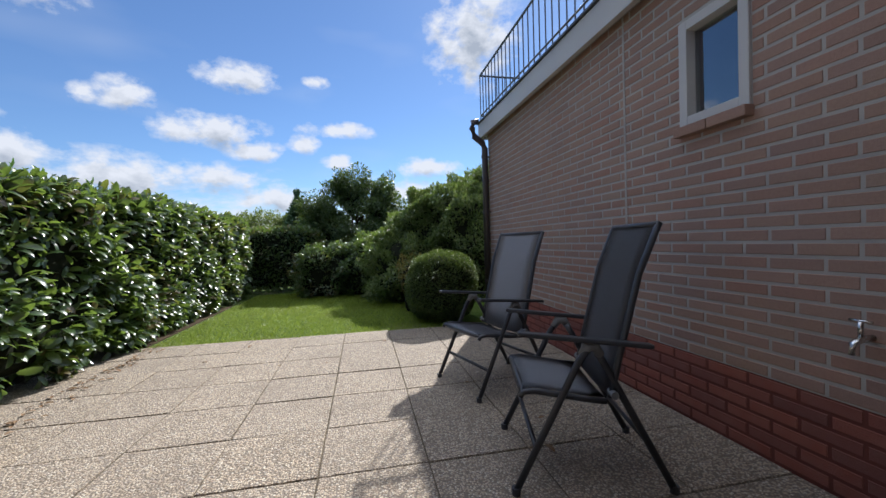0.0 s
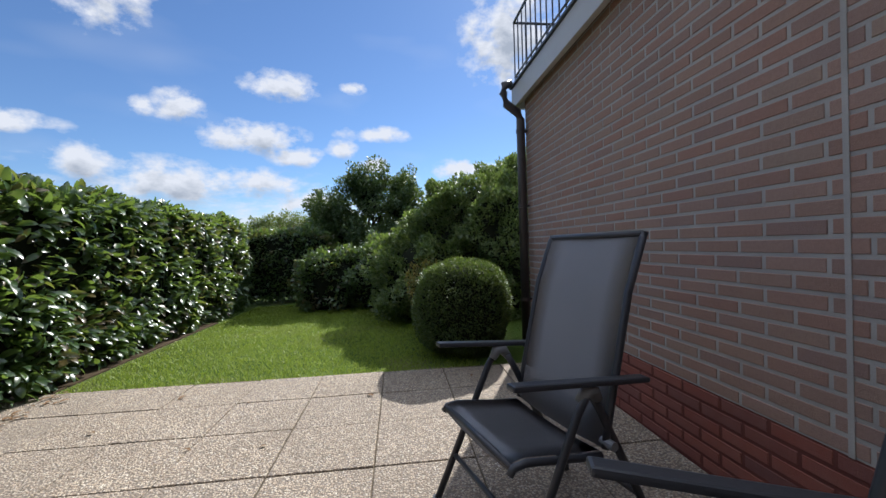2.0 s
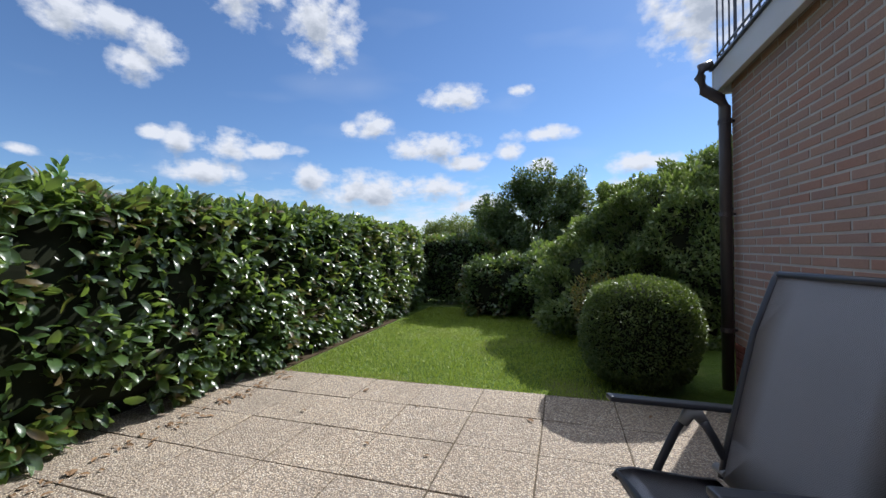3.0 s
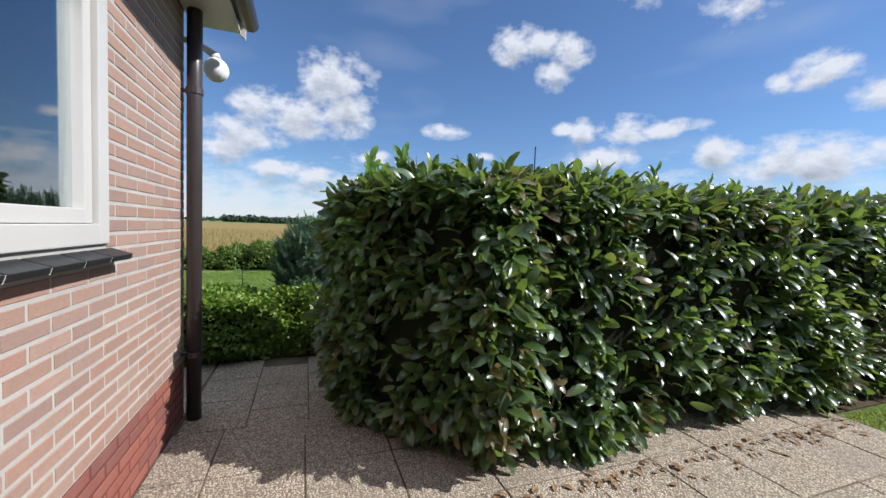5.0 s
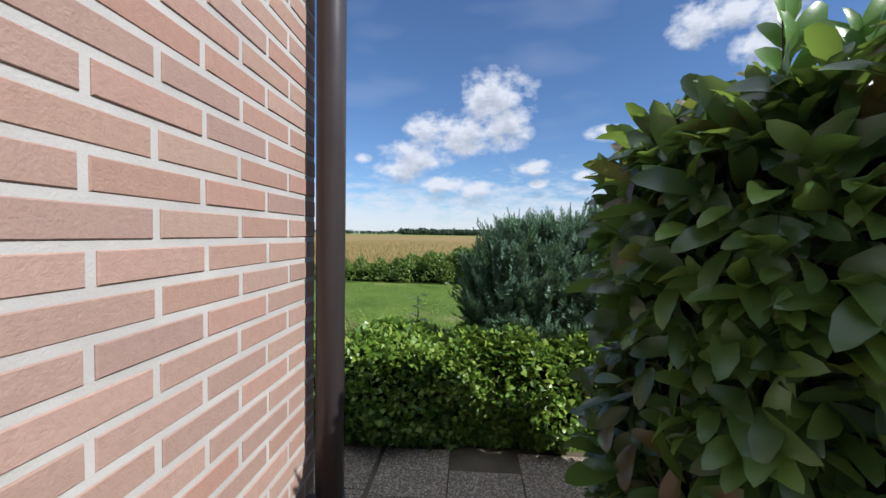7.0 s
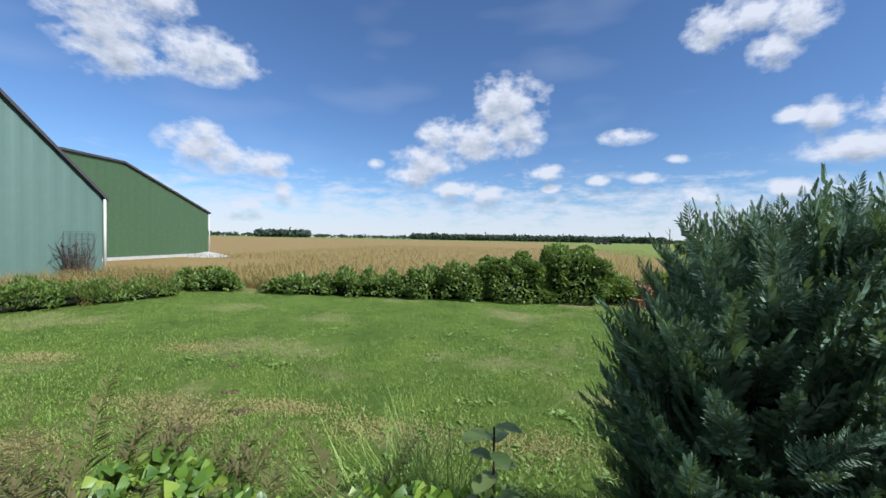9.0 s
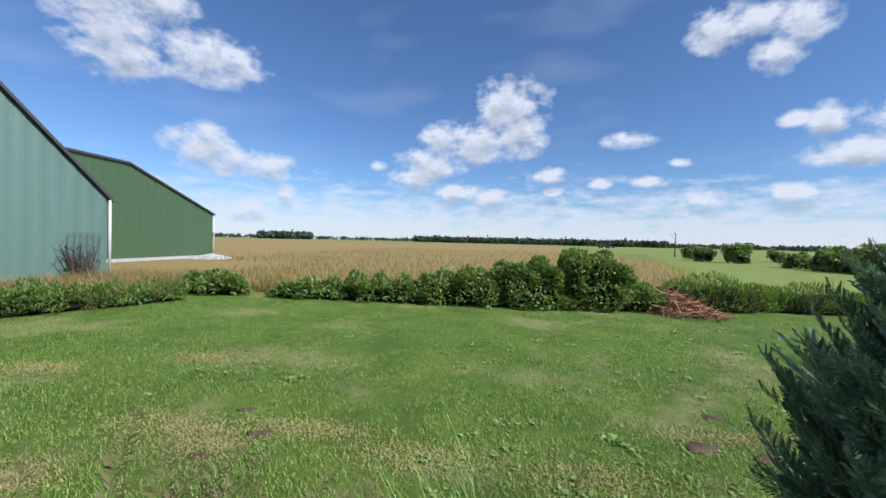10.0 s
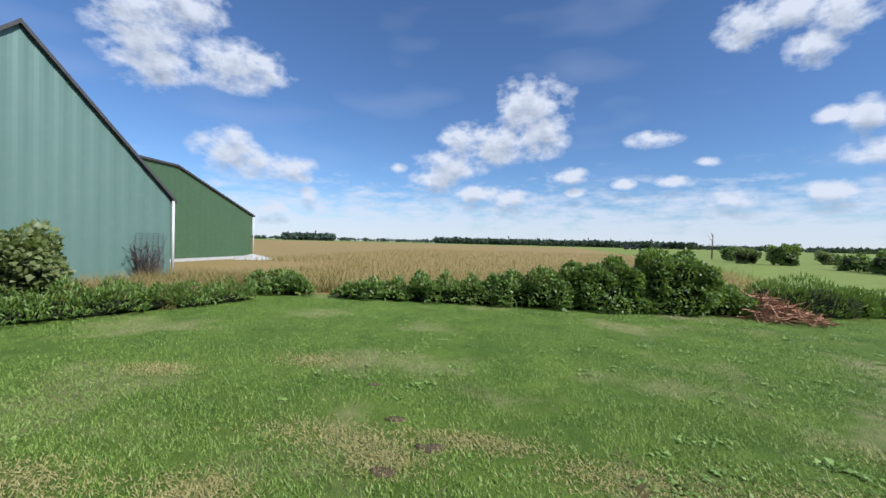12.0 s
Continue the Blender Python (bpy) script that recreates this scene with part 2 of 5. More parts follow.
def mesh_fabric():
    k = Mat("chair_fabric")
    w = k.t.nodes.new("ShaderNodeTexChecker")
    w.inputs["Scale"].default_value = 330
    k.link(k.obj, w.inputs["Vector"])
    c = k.mix(w.outputs["Fac"], (.18, .185, .205), (.27, .275, .30))
    c = k.mix(k.math("MULTIPLY", k.noise(5, 4), .3), c, (.14, .145, .16))
    return k.set(c, .62, spec=.4, height=w.outputs["Fac"], strength=.35, dist=.002)


M_FABRIC = mesh_fabric()


def aggregate():
    """Washed pebble concrete."""
    k = Mat("washed_pebble_tile")
    v = k.t.nodes.new("ShaderNodeTexVoronoi")
    v.inputs["Scale"].default_value = 95
    k.link(k.pos, v.inputs["Vector"])
    sep = k.t.nodes.new("ShaderNodeSeparateColor")
    k.link(v.outputs["Color"], sep.inputs[0])
    c = k.ramp(sep.outputs[0], [(0, (.14, .10, .07)), (.25, (.34, .26, .18)), (.5, (.50, .415, .30)), (.75, (.40, .325, .24)), (.9, (.62, .56, .45)), (1, (.22, .19, .17))])
    gap = k.math("MULTIPLY", k.math("SUBTRACT", v.outputs["Distance"], .42, clamp=True), 5, clamp=True)
    c = k.mix(gap, c, (.17, .14, .11))
    c = k.mix(k.math("MULTIPLY", k.random, .22), c, (.22, .19, .16))
    c = k.mix(k.math("MULTIPLY", k.math("SUBTRACT", k.noise(1.7, 6, .6), .45, clamp=True), 1.5, clamp=True), c, (.16, .13, .10))
    h = k.math("SUBTRACT", 1.0, v.outputs["Distance"])
    return k.set(c, .8, spec=.3, height=h, strength=.9, dist=.007)


M_TILE = aggregate()


def leaf_mat(name, stops, rough=.4, spec=.5, trans=.3, brown=0.0, back=None):
    k = Mat(name)
    c = k.ramp(k.island, stops)
    c = k.mix(k.math("MULTIPLY", k.noise(1.1, 4), .45), c, tuple(v * .55 for v in stops[0][1]))
    if brown:
        b = k.math("MULTIPLY", k.math("GREATER_THAN", k.math("ADD", k.math("MULTIPLY", k.noise(1.6, 3), .9), k.math("MULTIPLY", k.island, .35)), 1 - brown), .8)
        c = k.mix(b, c, (.13, .07, .035))
    k.set(c, rough, spec=spec, height=k.noise(60, 2), strength=.12, dist=.003)
    t = k.t
    tl, mx = t.nodes.new("ShaderNodeBsdfTranslucent"), t.nodes.new("ShaderNodeMixShader")
    k.link(k.mix(.5, c, (.30, .42, .05), "MIX"), tl.inputs[0])
    mx.inputs[0].default_value = trans
    k.link(k.b.outputs[0], mx.inputs[1])
    k.link(tl.outputs[0], mx.inputs[2])
    k.link(mx.outputs[0], t.nodes["Material Output"].inputs[0])
    return k.m


M_LAUREL = leaf_mat("laurel_leaf", [(0, (.034, .072, .026)), (.5, (.058, .115, .036)), (.9, (.10, .175, .046)), (1, (.20, .30, .06))], .33, .9, .38, brown=.22)
M_SPROUT = leaf_mat("young_laurel_leaf", [(0, (.10, .22, .04)), (1, (.16, .30, .06))], .35, .5, .4)
M_RHODO = leaf_mat("rhododendron_leaf", [(0, (.05, .09, .03)), (.6, (.11, .17, .05)), (1, (.26, .30, .11))], .42, .5, .38)
M_BOX = leaf_mat("box_leaf", [(0, (.03, .06, .015)), (.6, (.06, .10, .025)), (1, (.13, .17, .04))], .5, .4, .25)
M_IVY = leaf_mat("ivy_leaf", [(0, (.05, .115, .018)), (.5, (.155, .27, .035)), (1, (.32, .42, .07))], .38, .45, .3)
M_TREE = leaf_mat("tree_leaf", [(0, (.035, .065, .022)), (.6, (.065, .11, .035)), (1, (.14, .19, .07))], .45, .4, .25)
M_WILLOW = leaf_mat("willow_leaf", [(0, (.10, .13, .04)), (1, (.22, .24, .09))], .5, .4, .35)
M_GOLD = leaf_mat("golden_leaf", [(0, (.12, .10, .02)), (1, (.30, .20, .04))], .5, .4, .3)
M_CONIFER = leaf_mat("conifer_spray", [(0, (.05, .10, .06)), (.6, (.10, .19, .115)), (.9, (.17, .28, .18)), (1, (.30, .40, .28))], .6, .3, .15)
M_FIELDHEDGE = leaf_mat("field_hedge_leaf", [(0, (.06, .11, .022)), (.6, (.115, .19, .035)), (1, (.22, .29, .06))], .45, .4, .3)
M_GRASS = leaf_mat("grass_blade", [(0, (.115, .195, .026)), (.6, (.17, .265, .04)), (1, (.28, .35, .08))], .5, .35, .12)
M_GARDEN_GRASS = leaf_mat("garden_grass_blade", [(0, (.19, .26, .02)), (.6, (.25, .33, .03)), (1, (.36, .40, .07))], .5, .35, .45)
M_WEED = leaf_mat("weed_leaf", [(0, (.12, .21, .035)), (.6, (.17, .27, .05)), (1, (.26, .35, .10))], .6, .45, .2)
M_STRAW = leaf_mat("dry_grass_blade", [(0, (.21, .145, .06)), (.5, (.32, .225, .09)), (1, (.22, .20, .07))], .7, .3, .35)
M_THATCH = leaf_mat("thatch_blade", [(0, (.27, .25, .09)), (1, (.42, .36, .17))], .8, .2, .3)
M_FERN = leaf_mat("fern_frond", [(0, (.15, .115, .055)), (1, (.15, .18, .06))], .6, .3, .3)
M_DEAD = plain_mat("dead_twig", (.42, .21, .11), .95, vary=.25, scale=30)


def turf(name, a, b, c, bald, fine=26):
    k = Mat(name)
    col = k.mix(k.math("MULTIPLY", k.math("SUBTRACT", k.noise(1.3, 7, .68), .32, clamp=True), 2.6, clamp=True), tuple(v * .8 for v in a), b)
    col = k.mix(k.math("MULTIPLY", k.math("SUBTRACT", k.noise(fine, 5, .7), .42, clamp=True), 2.2, clamp=True), col, c)
    if bald:
        s = k.math("MULTIPLY", k.math("SUBTRACT", k.noise(.55, 4, .6, stretch=(1, 1.0, 1)), bald, clamp=True), 7, clamp=True)
        col = k.mix(k.math("MULTIPLY", s, k.noise(14, 3)), col, (.33, .27, .15))
    return k.set(col, .95, spec=.15, height=k.noise(fine * 2, 5, .7), strength=1.0, dist=.03)


M_LAWN = turf("lawn_ground", (.07, .125, .018), (.13, .19, .03), (.045, .085, .012), .53)
M_FIELD = turf("dry_meadow", (.25, .165, .065), (.22, .17, .065), (.16, .115, .045), 0, 3.0)
M_PASTURE = turf("green_pasture", (.13, .17, .035), (.17, .205, .05), (.10, .135, .03), 0, 1.0)


def cladding(name, a, b):
    k = Mat(name)
    c = k.mix(k.noise(.8, 5, .6, stretch=(1.6, 1.6, .3)), a, b)
    c = k.mix(k.math("MULTIPLY", k.math("SUBTRACT", k.noise(5, 4), .5, clamp=True), .6), c, (.20, .25, .22))
    return k.set(c, .42, .25, .5, height=k.noise(40, 2), strength=.05, dist=.002)


M_CLAD, M_CLAD_B = cladding("green_cladding", (.095, .16, .132), (.135, .21, .175)), cladding("dark_green_cladding", (.055, .105, .048), (.068, .122, .056))


# ---- mesh helpers ----
def part(name, bm, material, parent=None, label="", smooth=False):
    me = bpy.data.meshes.new(name)
    bm.normal_update()
    bm.to_mesh(me)
    bm.free()
    if smooth:
        me.polygons.foreach_set("use_smooth", [True] * len(me.polygons))
    me.materials.append(material)
    ob = new(name, me)
    if parent is not None:
        ob.parent = parent
    if label:
        ob["label"] = label
    return ob


def add_box(bm, lo, hi, bevel=0.0):
    lo, hi = Vector(lo), Vector(hi)
    m = Matrix.LocRotScale((lo + hi) / 2, None, hi - lo)
    made = bmesh.ops.create_cube(bm, size=1, matrix=m)["verts"]
    if bevel:
        edges = list({e for v in made for e in v.link_edges})
        bmesh.ops.bevel(bm, geom=edges, offset=bevel, segments=2, affect="EDGES", profile=.6)


def box(lo, hi, bevel=0.0):
    bm = bmesh.new()
    add_box(bm, lo, hi, bevel)
    return bm


def add_tube(bm, points, radius, sides=10, flat=1.0):
    """A tube along points; radius a number or one for each point; flat squeezes it sideways."""
    pts = [Vector(p) for p in points]
    rad = radius if isinstance(radius, (list, tuple)) else [radius] * len(pts)
    rings = []
    for i, p in enumerate(pts):
        d = (pts[min(i + 1, len(pts) - 1)] - pts[max(i - 1, 0)]).normalized()
        ref = Vector((0, 0, 1)) if abs(d.z) < .9 else Vector((0, 1, 0))
        u = d.cross(ref).normalized()
        v = u.cross(d)
        rings.append([bm.verts.new(p + (u * math.cos(a) * flat + v * math.sin(a)) * rad[i]) for a in [2 * math.pi * j / sides for j in range(sides)]])
    for a, b in zip(rings, rings[1:]):
        for j in range(sides):
            bm.faces.new((a[j], a[(j + 1) % sides], b[(j + 1) % sides], b[j]))
    bm.faces.new(rings[0][::-1])
    bm.faces.new(rings[-1])
    bmesh.ops.recalc_face_normals(bm, faces=bm.faces)


def tube(points, radius, sides=10, flat=1.0):
    bm = bmesh.new()
    add_tube(bm, points, radius, sides, flat)
    return bm


def thing(name, label, category, group="", kind="", at=None):
    ob = new(name)
    ob.empty_display_size = .1
    if at is not None:
        ob.matrix_world = at
    return tagged(ob, label, category, group, kind)


# ---- foliage ----
LEAF = ([(0, 0, 0), (-.30, .14, .05), (0, .16, 0), (.30, .14, .05), (-.49, .42, .09), (0, .43, .02), (.49, .42, .09), (-.50, .68, .06), (0, .69, 0), (.50, .68, .06), (-.27, .92, -.05), (0, .93, -.08), (.27, .92, -.05), (0, 1, -.13)],
        [(0, 2, 1), (0, 3, 2), (1, 2, 5, 4), (2, 3, 6, 5), (4, 5, 8, 7), (5, 6, 9, 8), (7, 8, 11, 10), (8, 9, 12, 11), (10, 11, 13), (11, 12, 13)])
SMALL = ([(0, 0, 0), (-.5, .5, .06), (.5, .5, .06), (0, 1, -.05)], [(0, 2, 3, 1)])
LOBED = ([(0, 0, 0), (-.55, .25, .04), (-.35, .6, 0), (0, 1, -.08), (.35, .6, 0), (.55, .25, .04), (0, .4, .07)],
         [(0, 6, 1), (1, 6, 2), (2, 6, 3), (3, 6, 4), (4, 6, 5), (5, 6, 0)])
BLADE = ([(-.5, 0, 0), (.5, 0, 0), (.35, .55, .10), (-.35, .55, .10), (0, 1, .38)], [(0, 1, 2, 3), (3, 2, 4)])


def spray_template(pairs=5):
    v, f = [(-.03, 0, 0), (.03, 0, 0), (0, 1, .12)], [(0, 1, 2)]
    for i in range(pairs):
        y = .12 + .75 * i / pairs
        w = .42 * (1 - .75 * i / pairs)
        for s in (-1, 1):
            k = len(v)
            v += [(0, y, .02), (s * w * .62, y + .10, .07), (s * w, y + .30, .05), (s * w * .40, y + .20, .0)]
            f.append((k, k + 1, k + 2, k + 3))
    return v, f


SPRAY = spray_template()


def unit(a):
    return a / np.maximum(np.linalg.norm(a, axis=1, keepdims=True), 1e-9)


def leaf_arrays(template, pts, along, up, length, width):
    """Vertices and faces of many leaves: base points, directions, upper sides, lengths and widths."""
    tv, tf = np.array(template[0], float), template[1]
    along = unit(along)
    side = unit(np.cross(along, up))
    nrm = np.cross(side, along)
    v = (pts[:, None, :] + side[:, None, :] * (tv[None, :, 0:1] * width[:, None, None])
         + along[:, None, :] * (tv[None, :, 1:2] * length[:, None, None]) + nrm[:, None, :] * (tv[None, :, 2:3] * length[:, None, None]))
    n, k = len(pts), len(tv)
    sizes = np.tile([len(q) for q in tf], n)
    loops = (np.concatenate(tf)[None, :] + (np.arange(n) * k)[:, None]).ravel()
    return v.reshape(-1, 3), loops, sizes


def np_mesh(name, v, loops, sizes, material, parent=None, smooth=True):
    me = bpy.data.meshes.new(name)
    me.vertices.add(len(v))
    me.vertices.foreach_set("co", v.astype(np.float32).ravel())
    me.loops.add(len(loops))
    me.loops.foreach_set("vertex_index", loops.astype(np.int32))
    me.polygons.add(len(sizes))
    me.polygons.foreach_set("loop_start", np.concatenate(([0], np.cumsum(sizes)[:-1])).astype(np.int32))
    if smooth:
        me.polygons.foreach_set("use_smooth", np.ones(len(sizes), bool))
    me.update(calc_edges=True)
    me.materials.append(material)
    ob = new(name, me)
    if parent is not None:
        ob.parent = parent
    return ob


class Lump:
    """A rounded block: centre, half sizes, turn about z, and how square it is (2: an egg)."""

    def __init__(self, c, h, turn=0.0, p=5.0):
        self.c, self.h, self.p = np.array(c, float), np.array(h, float), p
        a = radians(turn)
        self.r = np.array([[math.cos(a), -math.sin(a), 0], [math.sin(a), math.cos(a), 0], [0, 0, 1]])

    def level(self, pts):
        q = np.abs((pts - self.c) @ self.r / self.h)
        return (q ** self.p).sum(1) ** (1 / self.p)

    def sample(self, rng, per_m2):
        hx, hy, hz = self.h
        areas = np.array([hy * hz, hx * hz, hx * hy]) * 8
        n = int(areas.sum() * per_m2)
        axis = rng.choice(3, n, p=areas / areas.sum())
        q = rng.uniform(-1, 1, (n, 3))
        q[np.arange(n), axis] = rng.choice([-1.0, 1.0], n)
        q /= ((np.abs(q) ** self.p).sum(1) ** (1 / self.p))[:, None]
        g = unit(np.sign(q) * np.abs(q) ** (self.p - 1) / self.h)
        return (q * self.h) @ self.r.T + self.c, g @ self.r.T


def rough_noise(pts, scale):
    return np.array([noise.noise(Vector(p) * scale) for p in pts])


def foliage(lumps, per_m2, rng, depth=.10, bumps=.08, bump_scale=2.0, keep=None, floor=0.03):
    """Points and outward directions over the union of lumps, scattered in depth."""
    allp, alln = [], []
    for i, l in enumerate(lumps):
        p, n = l.sample(rng, per_m2)
        ok = p[:, 2] > floor
        for j, o in enumerate(lumps):
            if j != i:
                ok &= o.level(p) > .94
        p, n = p[ok], n[ok]
        if keep is not None:
            k = keep(p, n)
            p, n = p[k], n[k]
        if len(p):
            p = p + n * (rough_noise(p, bump_scale) * bumps * 1.6 - rng.random(len(p)) ** 1.5 * depth)[:, None]
            allp.append(p), alln.append(n)
    return np.concatenate(allp), np.concatenate(alln)


def leaf_dirs(n, rng, out=.7, wild=.8, up=.15):
    m = len(n)
    along = unit(n * out + rng.normal(0, 1, (m, 3)) * wild * .6 + np.array([0, 0, up]))
    face = unit(n * .55 + np.array([0, 0, .6]) + rng.normal(0, 1, (m, 3)) * .35)
    return along, face


# solid dark bodies within the lumps, painted as the shade behind the leaves
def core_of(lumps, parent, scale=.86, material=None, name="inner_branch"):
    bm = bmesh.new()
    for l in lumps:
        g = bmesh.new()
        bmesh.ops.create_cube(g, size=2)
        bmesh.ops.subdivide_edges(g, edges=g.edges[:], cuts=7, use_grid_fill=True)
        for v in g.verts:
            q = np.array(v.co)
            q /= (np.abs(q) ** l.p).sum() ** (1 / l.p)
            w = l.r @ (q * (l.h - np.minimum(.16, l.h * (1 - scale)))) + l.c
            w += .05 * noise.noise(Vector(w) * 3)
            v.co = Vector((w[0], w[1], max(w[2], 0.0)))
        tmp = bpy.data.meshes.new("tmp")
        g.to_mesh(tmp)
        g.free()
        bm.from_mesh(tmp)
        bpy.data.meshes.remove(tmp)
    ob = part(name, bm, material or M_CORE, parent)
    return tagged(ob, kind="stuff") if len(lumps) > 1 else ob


def leafy(name, label, category, lumps, per_m2, size, template, material, seed, depth=.12, bumps=.08, bump_scale=2.0, ratio=.42, keep=None, out=.7, wild=.8, up=.15, core=.86, group="", leaf_name="leaves", kind=""):
    rng = np.random.default_rng(seed)
    top = thing(name, label, category, group, kind)
    p, n = foliage(lumps, per_m2, rng, depth, bumps, bump_scale, keep)
    along, face = leaf_dirs(n, rng, out, wild, up)
    ln = size * rng.uniform(.65, 1.25, len(p))
    ob = np_mesh(leaf_name, *leaf_arrays(template, p, along, face, ln, ln * ratio), material, top)
    tagged(ob, kind="stuff")
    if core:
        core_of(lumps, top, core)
    return top


# ---- ground ----
def build_ground():
    bm = bmesh.new()
    mats = [M_LAWN, M_FIELD, M_PASTURE]

    def quad(pts, m):
        f = bm.faces.new([bm.verts.new((x, y, -.02)) for x, y in pts])
        f.material_index = m

    # home side, lawn strip, dry meadow with a slanting edge, pasture beyond
    quad([(-13.4, -3000), (3000, -3000), (3000, 3000), (-13.4, 3000)], 0)
    quad([(-13.4, -3000), (-13.4, 6.0), (-38.2, 15.0), (-300, 50), (-300, -3000)], 1)
    quad([(-13.4, 6.0), (-13.4, 3000), (-300, 3000), (-300, 50), (-38.2, 15.0)], 2)
    quad([(-300, -3000), (-300, 3000), (-3000, 3000), (-3000, -3000)], 2)
    me = bpy.data.meshes.new("ground")
    bm.normal_update()
    bm.to_mesh(me)
    bm.free()
    for m in mats:
        me.materials.append(m)
    ob = tagged(new("ground", me), "mown green lawn running into a dry meadow and pasture", "ground", kind="structure")
    for p in me.polygons:
        if p.normal.z < 0:
            p.flip()
    return ob


build_ground()


# ---- house ----
def wall_boxes(bm, width, z0, z1, depth, openings, to_world):
    """Wall blocks round openings (u0, u1, z0, z1), u along the wall, w into it."""
    us = sorted({0, width, *[o[0] for o in openings], *[o[1] for o in openings]})
    for a, b in zip(us, us[1:]):
        mid = (a + b) / 2
        cuts = sorted((o[2], o[3]) for o in openings if o[0] < mid < o[1])
        z = z0
        for c, d in cuts + [(z1, z1)]:
            c, d = min(max(c, z0), z1), min(max(d, z0), z1)
            if c > z + 1e-4:
                lo, hi = to_world(a, 0.0, z), to_world(b, -depth, c)
                add_box(bm, [min(p, q) for p, q in zip(lo, hi)], [max(p, q) for p, q in zip(lo, hi)])
            z = max(z, d)


PITCH, COURSE, JOINT = .232, .0645, .0155
_brick_cache = {}


def brick_geo(w, h, proud=.0030, ch=.002):
    """A brick's face: front at proud, sides going back, slightly eased edges. u along x, out along y."""
    v = [(0, -.007, 0), (w, -.007, 0), (w, -.007, h), (0, -.007, h), (0, proud - ch, 0), (w, proud - ch, 0), (w, proud - ch, h), (0, proud - ch, h),
         (ch, proud, ch), (w - ch, proud, ch), (w - ch, proud, h - ch), (ch, proud, h - ch)]
    f = [(0, 1, 5, 4), (1, 2, 6, 5), (2, 3, 7, 6), (3, 0, 4, 7), (4, 5, 9, 8), (5, 6, 10, 9), (6, 7, 11, 10), (7, 4, 8, 11), (8, 9, 10, 11)]
    return v, f


def lay_bricks(wall, width, z0, z1, openings, m, near, mat, mat_joined, rng, proud=.0030):
    """Bricks in half bond over a wall. m: u, out, z to the world. near(u, z): a piece of its own there."""
    pieces, vs, fs = 0, [], []
    rows = int(round((z1 - z0) / COURSE))
    for r in range(rows):
        z = z0 + r * COURSE + JOINT / 2
        u = -PITCH / 2 if r % 2 else 0.0
        u += rng.uniform(-.006, .006)
        while u < width:
            a, b = max(u + JOINT / 2, 0.002), min(u + PITCH - JOINT / 2, width - .002)
            u += PITCH
            spans = [(a, b)]
            for o in openings:
                if o[2] < z + COURSE * .6 and z + COURSE * .3 < o[3]:
                    nxt = []
                    for p, q in spans:
                        if q <= o[0] or p >= o[1]:
                            nxt.append((p, q))
                        else:
                            nxt += [(p, o[0] - .004)] if o[0] - p > .02 else []
                            nxt += [(o[1] + .004, q)] if q - o[1] > .02 else []
                    spans = nxt
            for p, q in spans:
                w = round((q - p) / .004) * .004
                if w < .02:
                    continue
                h = COURSE - JOINT
                off = .0025 + rng.uniform(-.0010, .0010)
                if near((p + q) / 2, z) and pieces < 300:
                    key = (w, mat.name)
                    if key not in _brick_cache:
                        me = bpy.data.meshes.new("brick")
                        v, f = brick_geo(w, h, proud)
                        me.from_pydata(v, [], f)
                        me.materials.append(mat)
                        _brick_cache[key] = me
                    ob = new("brick", _brick_cache[key])
                    ob.parent = wall
                    ob.matrix_world = m @ Matrix.Translation((p, off, z)) @ Euler((0, rng.uniform(-.006, .006), 0)).to_matrix().to_4x4()
                    pieces += 1
                else:
                    v, f = brick_geo(w, h, proud)
                    k = len(vs)
                    vs += [m @ Vector((p + x, off + y, z + zz)) for x, y, zz in v]
                    fs += [tuple(i + k for i in q2) for q2 in f]
    if vs:
        me = bpy.data.meshes.new("bricks")
        me.from_pydata(vs, [], fs)
        me.materials.append(mat_joined)
        ob = new("bricks", me)
        ob.parent = wall
        tagged(ob, kind="stuff")


WALL_Y, WALL_X = 0.22, 1.90           # brick faces of the garden walls
CORNER_X, END_Y = -3.62, 5.62         # where they end
PLINTH_Z = 6 * COURSE
WIN = (-2.53, -1.30, 1.25, 2.32)      # large window: x0, x1, z0, z1
DOOR = (-1.05, 1.10, 0.0, 2.2)        # garden doorway
SMALLWIN = (1.68, 2.10, 1.70, 2.30)   # small window: y0, y1, z0, z1
rng0 = random.Random(3)
# local axes: u along the wall, out of it, up
M_SOUTH = Matrix(((-1, 0, 0, 1.9), (0, 1, 0, WALL_Y), (0, 0, 1, 0), (0, 0, 0, 1)))
M_EAST = Matrix(((0, -1, 0, WALL_X), (1, 0, 0, WALL_Y), (0, 0, 1, 0), (0, 0, 0, 1)))


def brick_wall(name, label, m, width, openings, top, near):
    def tw(u, w, z):
        return tuple(m @ Vector((u, w - .0030, z)))
    bm = bmesh.new()
    wall_boxes(bm, width, PLINTH_Z, top, .28, openings, tw)
    wall = tagged(part(name, bm, M_MORTAR), label, "wall", kind="structure")
    bm = bmesh.new()
    wall_boxes(bm, width, -.02, PLINTH_Z, .28, openings, tw)
    part("plinth", bm, M_MORTAR_DARK, wall, "dark red brick plinth")
    return wall


